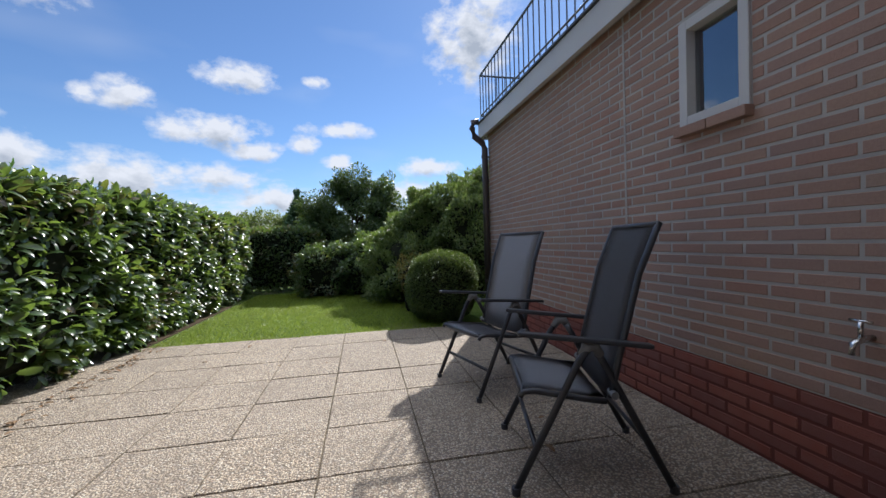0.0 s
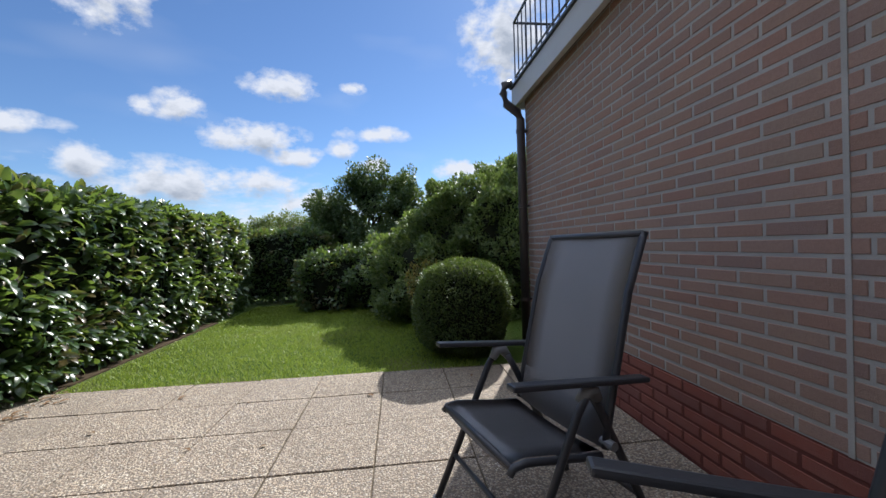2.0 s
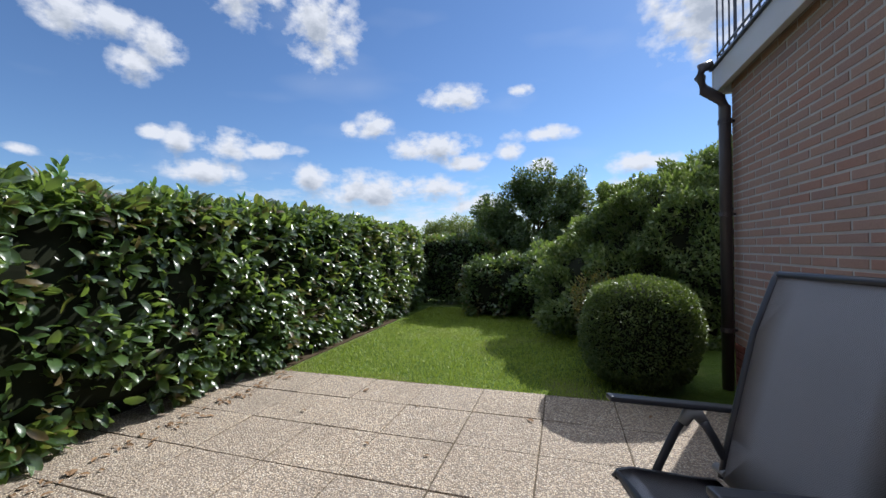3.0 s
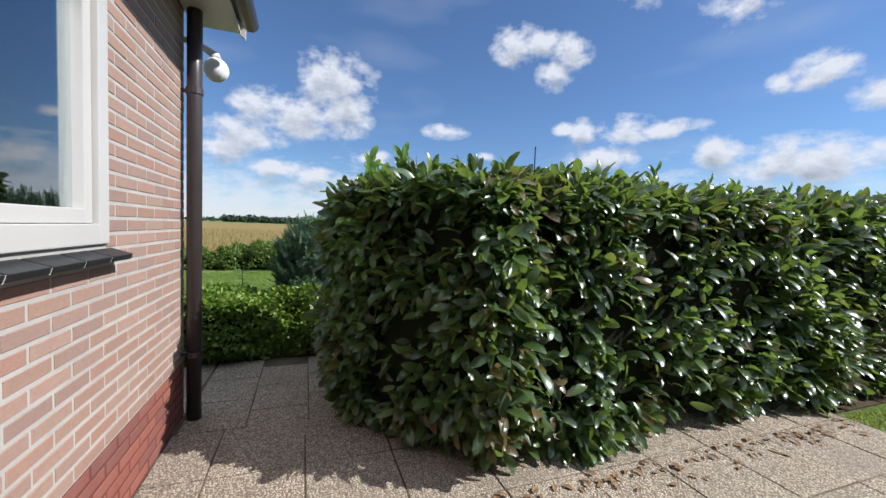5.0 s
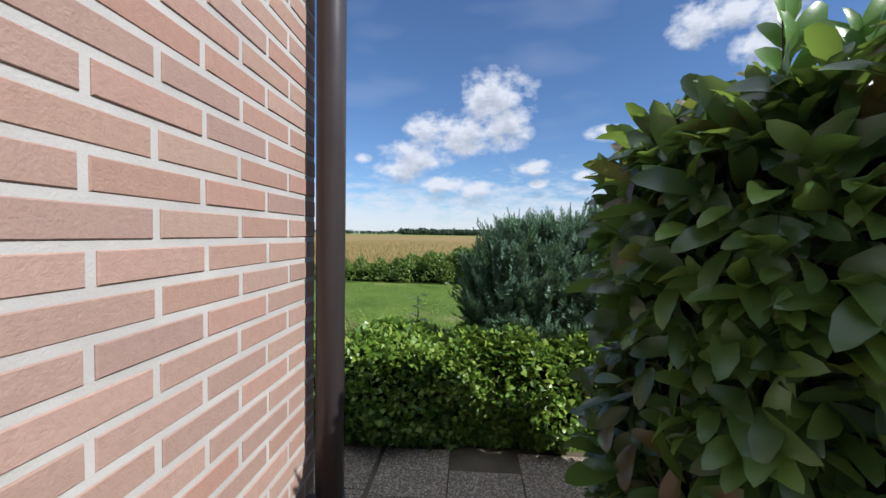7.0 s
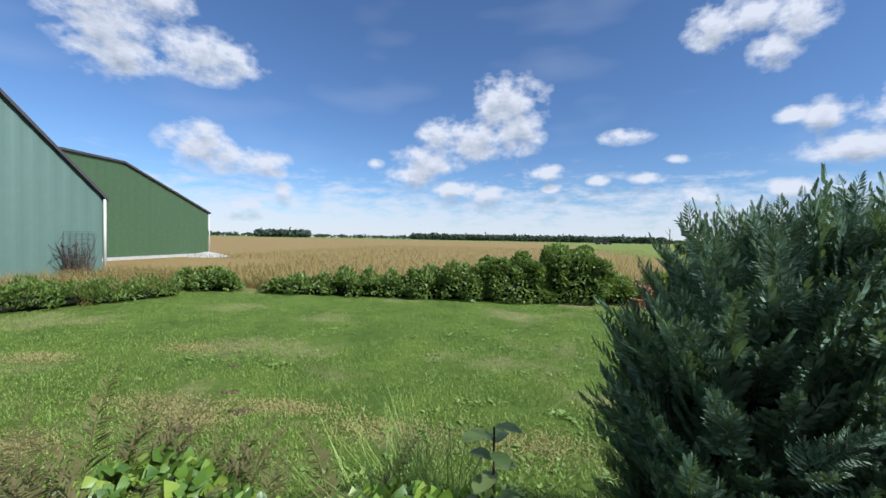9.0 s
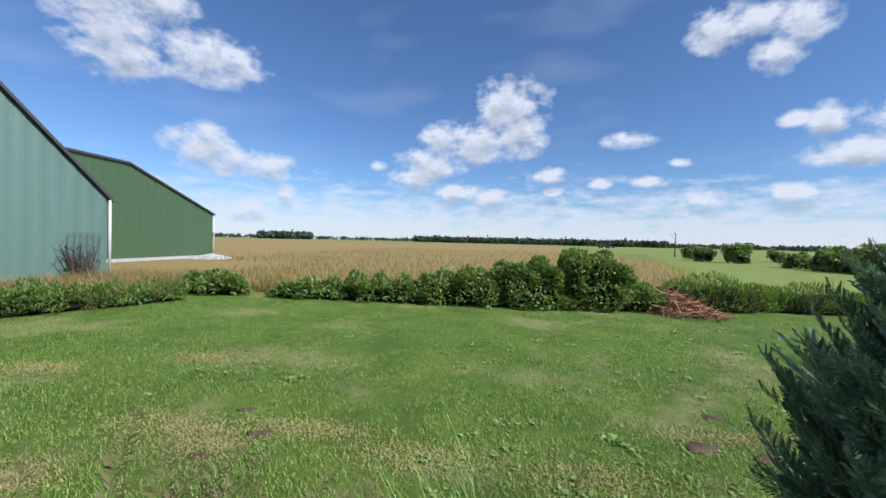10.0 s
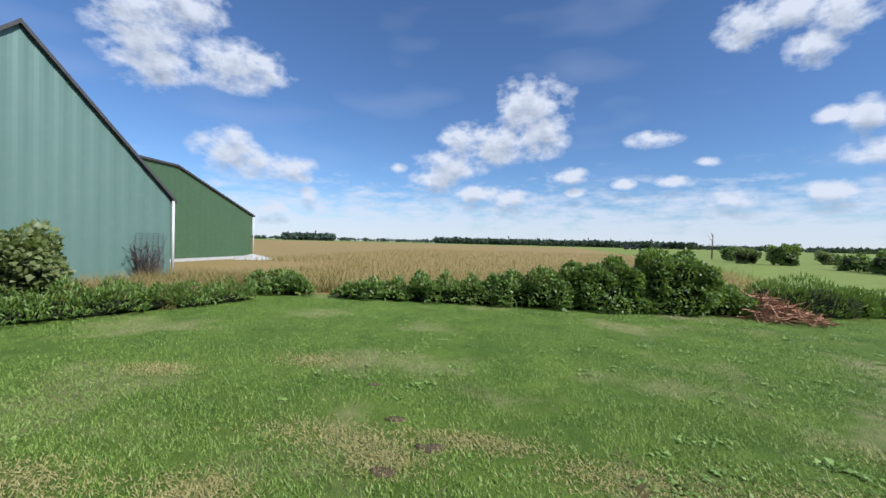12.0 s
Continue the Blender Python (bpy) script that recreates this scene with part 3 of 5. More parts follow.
SOUTH_W, EAST_W = 1.9 - CORNER_X, END_Y - WALL_Y
open_s = [(1.9 - WIN[1], 1.9 - WIN[0], WIN[2], WIN[3]), (1.9 - DOOR[1], 1.9 - DOOR[0], DOOR[2], DOOR[3])]
open_e = [(SMALLWIN[0] - WALL_Y, SMALLWIN[1] - WALL_Y, SMALLWIN[2], SMALLWIN[3])]
wall_south = brick_wall("wall_south", "sunlit light red brick wall with pale mortar joints", M_SOUTH, SOUTH_W, open_s, 2.78, None)
wall_east = brick_wall("wall_east", "shaded light red brick wall with pale mortar joints", M_EAST, EAST_W, open_e, 2.70, None)
# the other sides of the house, seen by nobody
bm = bmesh.new()
add_box(bm, (CORNER_X, -7, -.02), (CORNER_X + .28, WALL_Y - .30, 2.78))
add_box(bm, (CORNER_X + .28, -7, -.02), (8, -6.72, 2.78))
add_box(bm, (7.72, -6.72, -.02), (8, END_Y - .28, 2.78))
add_box(bm, (WALL_X + .30, END_Y - .28, -.02), (8, END_Y - .01, 2.70))
tagged(part("wall_back", bm, M_MORTAR), "plain outer walls of the brick house", "wall", kind="structure")
bm = bmesh.new()
add_box(bm, (CORNER_X + .28, -4.0, -.02), (7.7, -3.9, 2.6))
add_box(bm, (CORNER_X + .29, -3.9, -.02), (7.7, WALL_Y - .30, -.002))
tagged(part("floor_inside", bm, M_ROOM), "plain floor and back wall of the room", "floor", kind="structure")
tagged(part("ceiling", box((CORNER_X + .28, -3.9, 2.5), (7.7, WALL_Y - .30, 2.6)), M_ROOM), "plain white plaster ceiling", "ceiling", kind="structure")

# flat roof of the wing with its white fascia
fascia = tagged(part("fascia_trim", box((WALL_X - .10, WALL_Y + .36, 2.60), (WALL_X - .05, END_Y + .10, 2.82), .006), M_WHITE), "white painted fascia board of the flat roof", "fascia", kind="structure")
part("end_board", box((WALL_X - .10, END_Y + .104, 2.60), (8.0, END_Y + .15, 2.82), .006), M_WHITE, fascia)
part("soffit", box((WALL_X - .048, WALL_Y + .36, 2.705), (WALL_X + .2, END_Y + .10, 2.72)), M_WHITE, fascia)
part("drip_edge", box((WALL_X - .12, WALL_Y + .36, 2.824), (WALL_X - .0, END_Y + .16, 2.845), .004), M_STEEL, fascia)
tagged(part("roof_flat", box((WALL_X - .048, WALL_Y + .36, 2.74), (8, END_Y + .10, 2.82)), M_ROOF), "flat dark bitumen roof over the wing", "roof", kind="structure")


def pitched_roof():
    top = thing("roof_main", "dark tiled pitched roof with white verge boards", "roof", kind="structure")
    x0, x1, y0, z0 = CORNER_X - .20, 8.2, WALL_Y + .34, 2.72
    rise = math.tan(radians(38))
    bm = bmesh.new()
    vs = [bm.verts.new(p) for p in ((x0, y0, z0 + .06), (x1, y0, z0 + .06), (x1, -3.4, z0 + .06 + (y0 + 3.4) * rise), (x0, -3.4, z0 + .06 + (y0 + 3.4) * rise), (x0, -7.3, z0 + .06), (x1, -7.3, z0 + .06))]
    bm.faces.new((vs[0], vs[1], vs[2], vs[3]))
    bm.faces.new((vs[3], vs[2], vs[5], vs[4]))
    r = bmesh.ops.extrude_face_region(bm, geom=bm.faces[:])
    bmesh.ops.translate(bm, verts=[v for v in r["geom"] if isinstance(v, bmesh.types.BMVert)], vec=(0, 0, .10))
    bmesh.ops.recalc_face_normals(bm, faces=bm.faces)
    part("roof_slope", bm, M_ROOF, top)
    part("soffit", box((x0 + .03, WALL_Y + .01, z0), (x1, y0 - .03, z0 + .02)), M_WHITE, top)
    bm = bmesh.new()
    c = [bm.verts.new((x0 - .012, y, z)) for y, z in ((y0, z0 - .03), (y0, z0 + .14), (-3.4, z0 + .14 + (y0 + 3.4) * rise), (-3.4, z0 - .03 + (y0 + 3.4) * rise))]
    bm.faces.new(c)
    r = bmesh.ops.extrude_face_region(bm, geom=bm.faces[:])
    bmesh.ops.translate(bm, verts=[v for v in r["geom"] if isinstance(v, bmesh.types.BMVert)], vec=(.03, 0, 0))
    bmesh.ops.recalc_face_normals(bm, faces=bm.faces)
    part("verge_board", bm, M_WHITE, top)
    bm = bmesh.new()
    c = [bm.verts.new((x0 + .3, y, z)) for y, z in ((WALL_Y - .30, 2.78), (-6.9, 2.78), (-3.4, 2.70 + (y0 + 3.4) * rise))]
    bm.faces.new(c)
    r = bmesh.ops.extrude_face_region(bm, geom=bm.faces[:])
    bmesh.ops.translate(bm, verts=[v for v in r["geom"] if isinstance(v, bmesh.types.BMVert)], vec=(.25, 0, 0))
    bmesh.ops.recalc_face_normals(bm, faces=bm.faces)
    part("gable", bm, M_MORTAR, top)
    part("gutter", tube([(x0 + .16, y0 + .05, z0 + .02), (1.5, y0 + .05, z0 + .02)], .055), M_PIPE, top, "dark brown gutter", smooth=True)


pitched_roof()


def downpipe(name, label, pts, r, clips, wall_dir):
    top = thing(name, label, "downpipe", kind="structure")
    part("pipe", tube(pts, r, 14), M_PIPE, top, smooth=True)
    x, y, _ = pts[-1]
    for z in clips:
        part("pipe_clip", tube([(x, y, z - .018), (x, y, z + .018)], r * 1.14, 14), M_PIPE, top)
        part("bracket", box(*[[min(a, b) for a, b in zip((x - .012, y - .012, z - .01), (x + wall_dir[0] * .1 + .012, y + wall_dir[1] * .1 + .012, z + .01))],
                              [max(a, b) for a, b in zip((x - .012, y - .012, z - .01), (x + wall_dir[0] * .1 + .012, y + wall_dir[1] * .1 + .012, z + .01))]]), M_PIPE, top)


PX, PY = -3.56, WALL_Y + .075
downpipe("downpipe", "dark brown round downpipe at the house corner", [(PX, PY, 2.74), (PX, PY, 2.3), (PX, PY, -.01)], .045, (.45, 2.2), (0, -1))
QX, QY = WALL_X - .07, END_Y - .05
downpipe("downpipe", "dark grey-brown downpipe bending under the fascia", [(QX - .08, QY + .06, 2.83), (QX - .15, QY + .05, 2.81), (QX - .17, QY + .04, 2.72), (QX - .14, QY + .03, 2.60), (QX - .03, QY, 2.50), (QX, QY, 2.42), (QX, QY, 2.2), (QX, QY, -.01)], .046, (.5, 1.5, 2.3), (1, 0))


def window_large():
    x0, x1, z0, z1 = WIN
    top = thing("window_1", "large white framed window with reflecting glass", "window", kind="structure")
    y = WALL_Y + .012

    def ring(a0, a1, b0, b1, w, ya, yb, name):
        bm = bmesh.new()
        add_box(bm, (a0, ya, b0), (a0 + w, yb, b1), .004)
        add_box(bm, (a1 - w, ya, b0), (a1, yb, b1), .004)
        add_box(bm, (a0 + w, ya, b0), (a1 - w, yb, b0 + w), .004)
        add_box(bm, (a0 + w, ya, b1 - w), (a1 - w, yb, b1), .004)
        return part(name, bm, M_WHITE, top)

    ring(x0, x1, z0, z1, .08, y - .12, y, "window_frame")
    ring(x0 + .082, x1 - .082, z0 + .082, z1 - .082, .055, y - .10, y - .022, "sash")
    bm = bmesh.new()
    gx0, gx1, gz0, gz1 = x0 + .135, x1 - .135, z0 + .135, z1 - .135
    add_box(bm, (gx0, y - .068, gz0), (gx1, y - .060, gz1))
    g = part("pane", bm, M_GLASS, top)
    g.visible_shadow = False
    rng = random.Random(5)
    # a row of dark glazed sill tiles
    u, n = x0 - .055, 0
    while u < x1 + .14:
        bm = box((u + .004, WALL_Y - .02, -.012), (u + .186, WALL_Y + .075, .012), .004)
        ob = part("sill_tile", bm, M_SLATE, top)
        ob.matrix_world = Matrix.Translation((0, 0, z0 - .035 + rng.uniform(-.001, .001))) @ Matrix.Translation((0, WALL_Y, 0)) @ Matrix.Rotation(radians(-17), 4, "X") @ Matrix.Translation((0, -WALL_Y, 0))
        ob = part("sill_joint", box((u + .186, WALL_Y - .02, -.014), (u + .194, WALL_Y + .072, .009)), M_MORTAR, top)
        ob.matrix_world = Matrix.Translation((0, 0, z0 - .035)) @ Matrix.Translation((0, WALL_Y, 0)) @ Matrix.Rotation(radians(-17), 4, "X") @ Matrix.Translation((0, -WALL_Y, 0))
        u += .190
    part("sill_bed", box((x0 - .06, WALL_Y - .02, z0 - .075), (x1 + .10, WALL_Y + .035, z0 - .045)), M_MORTAR, top)
    # net curtain just behind the glass at the side
    bm = bmesh.new()
    for i in range(14):
        xa = x0 + .17 + i * .012
        bm.verts.new((xa, y - .18 - .014 * (i % 2), z0 + .05))
        bm.verts.new((xa, y - .18 - .014 * (i % 2), z1 - .02))
    bm.verts.ensure_lookup_table()
    for i in range(13):
        bm.faces.new((bm.verts[2 * i], bm.verts[2 * i + 2], bm.verts[2 * i + 3], bm.verts[2 * i + 1]))
    r = bmesh.ops.solidify(bm, geom=bm.faces[:], thickness=.003)
    c = part("curtain", bm, M_CURTAIN)
    tagged(c, "pale net curtain hanging behind the window", "curtain")


window_large()


def window_small():
    y0, y1, z0, z1 = SMALLWIN
    top = thing("window_2", "small white framed window high in the brick wall", "window", kind="structure")
    x = WALL_X + .015
    bm = bmesh.new()
    w = .055
    for lo, hi in (((x - .03, y0, z0), (x + .12, y0 + w, z1)), ((x - .03, y1 - w, z0), (x + .12, y1, z1)), ((x - .03, y0 + w, z0), (x + .12, y1 - w, z0 + w)), ((x - .03, y0 + w, z1 - w), (x + .12, y1 - w, z1))):
        add_box(bm, lo, hi, .004)
    part("window_frame", bm, M_WHITE, top)
    g = part("pane", box((x + .030, y0 + w, z0 + w), (x + .036, y1 - w, z1 - w)), M_GLASS, top)
    g.visible_shadow = False
    for i in range(2):
        part("sill_brick", box((x - .07, y0 - .01 + i * .222, z0 - .058), (x + .02, y0 + .205 + i * .222, z0 - .004), .004), M_BRICK, top)
    # added pale board that brightens the pane like a sky reflection
    part("blind", box((x + .125, y0, z0), (x + .135, y1, z1)), M_CURTAIN, top, "pale board behind the glass imitating reflected sky")


window_small()
tagged(part("expansion_joint", box((WALL_X - .003, 2.592, PLINTH_Z), (WALL_X + .005, 2.61, 2.69)), M_MORTAR), "pale vertical movement joint in the brick wall", "joint", kind="structure")


def railing():
    top = thing("railing", "thin dark metal railing round the flat roof", "railing", kind="structure")
    z0, z1, x, ye = 2.93, 3.52, WALL_X - .08, END_Y + .06
    part("top_rail", tube([(x, WALL_Y + .6, z1), (x, ye, z1)], .014, 8), M_STEEL, top, smooth=True)
    part("top_rail", tube([(x, ye, z1), (x + 3.4, ye, z1)], .014, 8), M_STEEL, top, smooth=True)
    part("bottom_rail", tube([(x, WALL_Y + .6, z0), (x, ye, z0)], .010, 8), M_STEEL, top, smooth=True)
    part("bottom_rail", tube([(x, ye, z0), (x + 3.4, ye, z0)], .010, 8), M_STEEL, top, smooth=True)
    me = None
    spots = [(x, ye - .13 * i, 0) for i in range(37)] + [(x + .13 * i, ye, 0) for i in range(1, 27)]
    for i, (a, b, _) in enumerate(spots):
        if me is None:
            ob = part("baluster", tube([(0, 0, 2.84), (0, 0, z1)], .0075, 6), M_STEEL, top)
            me = ob.data
        else:
            ob = new("baluster", me)
            ob.parent = top
        ob.location = (a, b, 0)


railing()


def wall_tap():
    top = thing("garden_tap", "small chrome and brass tap on the brick wall", "tap")
    y, z, x = 1.235, .69, WALL_X
    part("body", tube([(x + .01, y, z - .02), (x - .06, y, z - .02), (x - .10, y, z - .035), (x - .105, y, z - .075)], [.012, .014, .013, .011], 12), M_CHROME, top, smooth=True)
    part("stem", tube([(x - .06, y, z - .015), (x - .06, y, z + .045)], .009, 10), M_CHROME, top, smooth=True)
    part("handle", tube([(x - .06, y - .035, z + .048), (x - .06, y + .035, z + .048)], .006, 8), M_CHROME, top, smooth=True)


wall_tap()


def globe_lamp():
    top = thing("wall_lamp", "white opal globe lamp on the side wall", "lamp")
    x, y, z = LAMP_AT
    bm = bmesh.new()
    bmesh.ops.create_uvsphere(bm, u_segments=28, v_segments=18, radius=.085, matrix=Matrix.Translation((x, y, z)))
    part("globe", bm, M_LAMP, top, smooth=True)
    part("arm", tube([(x, y, z + .07), (x, y, z + .10), (x + .10, y - .08, z + .12), (CORNER_X, .08, z + .12)], [.04, .03, .02, .02], 12), M_WHITE, top, smooth=True)
    part("wall_plate", tube([(CORNER_X - .03, .08, z + .12), (CORNER_X + .001, .08, z + .12)], .05, 16), M_WHITE, top)


LAMP_AT = (-3.86, .36, 2.46)
globe_lamp()


# ---- chairs ----
def build_chair():
    top = thing("garden_chair", "dark grey folding garden chair with woven mesh seat", "chair", "folding chairs by the wall")

    def sling(name, prof, half, label):
        bm = bmesh.new()
        rows = []
        for x, z in prof:
            rows.append([bm.verts.new((x, half * s, z - .012 * (1 - s * s))) for s in (-1, -.6, -.2, .2, .6, 1)])
        for a, b in zip(rows, rows[1:]):
            for i in range(5):
                bm.faces.new((a[i], a[i + 1], b[i + 1], b[i]))
        bmesh.ops.solidify(bm, geom=bm.faces[:], thickness=.008)
        return part(name, bm, M_FABRIC, top, label, smooth=True)

    seat = [(.30, .415), (.285, .435), (.24, .440), (.15, .425), (.03, .405), (-.06, .395)]
    back = [(-.075, .40), (-.108, .55), (-.15, .72), (-.20, .92), (-.275, 1.11), (-.287, 1.13)]
    sling("seat", seat, .245, "grey woven mesh seat")
    sling("backrest", back, .245, "grey woven mesh backrest")
    for s in (-1, 1):
        y = s * .255
        part("seat_rail", tube([(x, y, z - .012) for x, z in seat], .013, 10), M_TUBE, top, smooth=True)
        part("back_rail", tube([(x - .004, y, z) for x, z in back], .014, 10), M_TUBE, top, smooth=True)
        y = s * .288
        part("leg", tube([(.02, y, .615), (.06, y, .56), (.33, y, .012)], .0155, 12, .75), M_TUBE, top, smooth=True)
        part("leg", tube([(-.02, y - s * .03, .60), (-.05, y - s * .03, .55), (-.33, y - s * .03, .012)], .0155, 12, .75), M_TUBE, top, smooth=True)
        part("hinge_cap", tube([(-.035, y - s * .015, .585), (-.01, y - s * .012, .622), (.02, y - s * .008, .622), (.045, y - s * .012, .585)], [.017, .024, .024, .017], 12), M_PLASTIC, top, "light grey plastic hinge cap", smooth=True)
        part("pivot", tube([(-.085, y - s * .05, .42), (-.085, y + s * .005, .42)], .016, 12), M_PLASTIC, top)
        bm = bmesh.new()
        add_box(bm, (-.24, s * .285 - .024, .628), (.31, s * .285 + .024, .648), .008)
        bmesh.ops.rotate(bm, cent=(-.10, 0, .638), matrix=Matrix.Rotation(radians(-6), 3, "Y"), verts=bm.verts)
        part("armrest", bm, M_TUBE, top, "flat dark armrest")
        for fx, off in ((.33, 0), (-.33, .03)):
            part("foot_cap", tube([(fx, y - s * off, 0), (fx, y - s * off, .03)], .019, 10), M_TUBE, top)
    part("stretcher", tube([(.24, -.288, .19), (.24, .288, .19)], .011, 8), M_TUBE, top, smooth=True)
    part("stretcher", tube([(-.235, -.258, .20), (-.235, .258, .20)], .011, 8), M_TUBE, top, smooth=True)
    part("front_rail", tube([(.285, -.25, .42), (.285, .25, .42)], .012, 8), M_TUBE, top, smooth=True)
    part("top_rail", tube([(-.287, -.25, 1.125), (-.287, .25, 1.125)], .013, 8), M_TUBE, top, smooth=True)
    return top


CHAIR_A, CHAIR_B = pose(1.04, 1.863, 0, 0, 0, 164.0), pose(1.01, 2.99, 0, 0, 0, 196.0)
chair = build_chair()
chair.matrix_world = CHAIR_A
copy_thing(chair, CHAIR_B)


# ---- hedges and shrubs of the garden ----
LAUREL = [Lump((-2.95, 5.85, .83), (.52, 4.1, .85), 0, 7), Lump((-3.2, 1.93, .84), (.75, .55, .86), 38, 6), Lump((-3.55, 1.82, .82), (.5, .6, .86), 0, 5.5)]


def laurel_hedge():
    top = thing("laurel_hedge", "dense glossy cherry laurel hedge with some browned leaves", "hedge")
    rng = np.random.default_rng(11)
    seen = lambda p, n: ~((n[:, 0] < -.5) & (p[:, 1] > 2.6))
    p, n = foliage(LAUREL, 1000, rng, .22, .08, 1.7, seen)
    # gaps between the boughs, none along the clipped top
    gap = np.array([noise.noise(Vector(q) * 3.4) + .5 * noise.noise(Vector(q) * 8) for q in p])
    whole = (gap > -.07 - .6 * (p[:, 2] > 1.45)) | (rng.random(len(p)) < .10)
    p, n = p[whole], n[whole]
    along, face = leaf_dirs(n, rng, .55, .75, .05)
    along[:, 2] -= .25 * rng.random(len(p))
    ln = .130 * rng.uniform(.6, 1.25, len(p))
    wd = ln * rng.uniform(.31, .42, len(p))
    # the leaves beside the passage are pieces of their own
    d = np.hypot(p[:, 0] + 3.0, p[:, 1] - 1.2) + .35 * np.abs(p[:, 2] - 1.15)
    first = np.argsort(d)[:300]
    rest = np.setdiff1d(np.arange(len(p)), first)
    tagged(np_mesh("leaves", *leaf_arrays(LEAF, p[rest], along[rest], face[rest], ln[rest], wd[rest]), M_LAUREL, top), kind="stuff")
    me = bpy.data.meshes.new("leaf")
    me.from_pydata([(x * .36, y, z) for x, y, z in LEAF[0]], [], LEAF[1])
    me.materials.append(M_LAUREL_PIECE)
    me.polygons.foreach_set("use_smooth", [True] * len(me.polygons))
    for i in first:
        a = Vector(along[i]).normalized()
        s = a.cross(Vector(face[i])).normalized()
        u = s.cross(a)
        ob = new("leaf", me)
        ob.parent = top
        ob.matrix_world = Matrix.Translation(p[i]) @ Matrix((s, a, u)).transposed().to_4x4() @ Matrix.Scale(ln[i] * .88, 4)
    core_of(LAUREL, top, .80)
    # twigs in the gaps
    bm = bmesh.new()
    r2 = random.Random(4)
    low = np.flatnonzero(p[:, 2] < 1.4)
    for _ in range(170):
        k = rng.choice(low)
        q = Vector(p[k]) - Vector(n[k]) * .10
        e = q + Vector(n[k]) * .10 + Vector((r2.uniform(-.08, .08), r2.uniform(-.08, .08), r2.uniform(.05, .22)))
        add_tube_fast(bm, q, e, .005)
    tagged(part("twigs", bm, M_BARK, top), kind="stuff")
    # young shoots above the clipped top
    base = [(-2.75, 2.15), (-2.95, 2.6), (-2.7, 3.3), (-2.8, 4.0), (-2.72, 4.25), (-2.78, 4.9), (-2.8, 5.3), (-2.7, 5.8), (-2.8, 6.4), (-2.75, 7.1), (-2.8, 7.9), (-3.28, 1.42), (-3.18, 1.50), (-3.05, 1.62), (-2.9, 3.0)]
    pts, al, fc = [], [], []
    bm = bmesh.new()
    for x, y in base:
        h = r2.uniform(.10, .24) + (.10 if y < 1.5 else 0)
        tip = Vector((x + r2.uniform(-.04, .04), y + r2.uniform(-.04, .04), 1.60 + h))
        add_tube_fast(bm, Vector((x, y, 1.5)), tip, .005)
        for i in range(9):
            f = .45 + .55 * i / 9
            a = i * 2.4 + r2.random()
            pts.append(Vector((x, y, 1.5)).lerp(tip, f))
            al.append((math.cos(a), math.sin(a), 1.1 + f))
            fc.append((math.cos(a) * .3, math.sin(a) * .3, .8))
    add_tube_fast(bm, Vector((-2.66, 2.33, 1.2)), Vector((-2.63, 2.31, 1.88)), .006)
    tagged(part("shoots", bm, M_BARK, top), kind="stuff")
    pts, al, fc = np.array([tuple(q) for q in pts]), np.array(al), np.array(fc) + .01
    l2 = .115 * rng.uniform(.7, 1.2, len(pts))
    tagged(np_mesh("young_leaves", *leaf_arrays(LEAF, pts, al, np.roll(fc, 1, 1) + fc, l2, l2 * .36), M_SPROUT, top), kind="stuff")


def add_tube_fast(bm, a, b, r):
    d = (b - a).normalized()
    u = d.cross(Vector((.3, .5, .8))).normalized()
    v = d.cross(u)
    ra = [bm.verts.new(a + (u * math.cos(k) + v * math.sin(k)) * r) for k in (0, 2.1, 4.2)]
    rb = [bm.verts.new(b + (u * math.cos(k) + v * math.sin(k)) * r * .6) for k in (0, 2.1, 4.2)]
    for i in range(3):
        bm.faces.new((ra[i], ra[(i + 1) % 3], rb[(i + 1) % 3], rb[i]))


# greens raised above M_LAUREL's, lightening the shaded hedge end by colour
def laurel_piece_mat():
    k = Mat("laurel_leaf_piece")
    c = k.ramp(k.random, [(0, (.042, .09, .030)), (.5, (.08, .155, .044)), (.9, (.125, .22, .055)), (1, (.21, .34, .07))])
    k.set(c, .36, spec=.9, height=k.noise(60, 2), strength=.12, dist=.003)
    tl, mx = k.t.nodes.new("ShaderNodeBsdfTranslucent"), k.t.nodes.new("ShaderNodeMixShader")
    k.link(k.mix(.5, c, (.30, .42, .05)), tl.inputs[0])
    mx.inputs[0].default_value = .42
    k.link(k.b.outputs[0], mx.inputs[1])
    k.link(tl.outputs[0], mx.inputs[2])
    k.link(mx.outputs[0], k.t.nodes["Material Output"].inputs[0])
    return k.m


M_LAUREL_PIECE = laurel_piece_mat()
laurel_hedge()

leafy("back_hedge", "dark laurel hedge closing the garden corner", "hedge", [Lump((-1.95, 10.45, .75), (.95, .45, .79), 0, 6)], 700, .085, LEAF, M_LAUREL, 21,
      keep=lambda p, n: n[:, 1] < .3)
leafy("rhododendron", "large spreading rhododendron shrub with small pale-tipped leaves", "shrub",
      [Lump((2.35, 8.4, .9), (1.75, 1.5, 1.35), 0, 2.3), Lump((1.25, 7.85, .5), (1.15, 1.0, .86), 0, 2.3), Lump((3.2, 8.6, 1.3), (1.4, 1.3, 1.45), 0, 2.3)], 1700, .070, LEAF, M_RHODO, 22, depth=.20, bumps=.30, bump_scale=3.0, ratio=.36, wild=1.0, up=.30,
      keep=lambda p, n: n[:, 1] < .4)
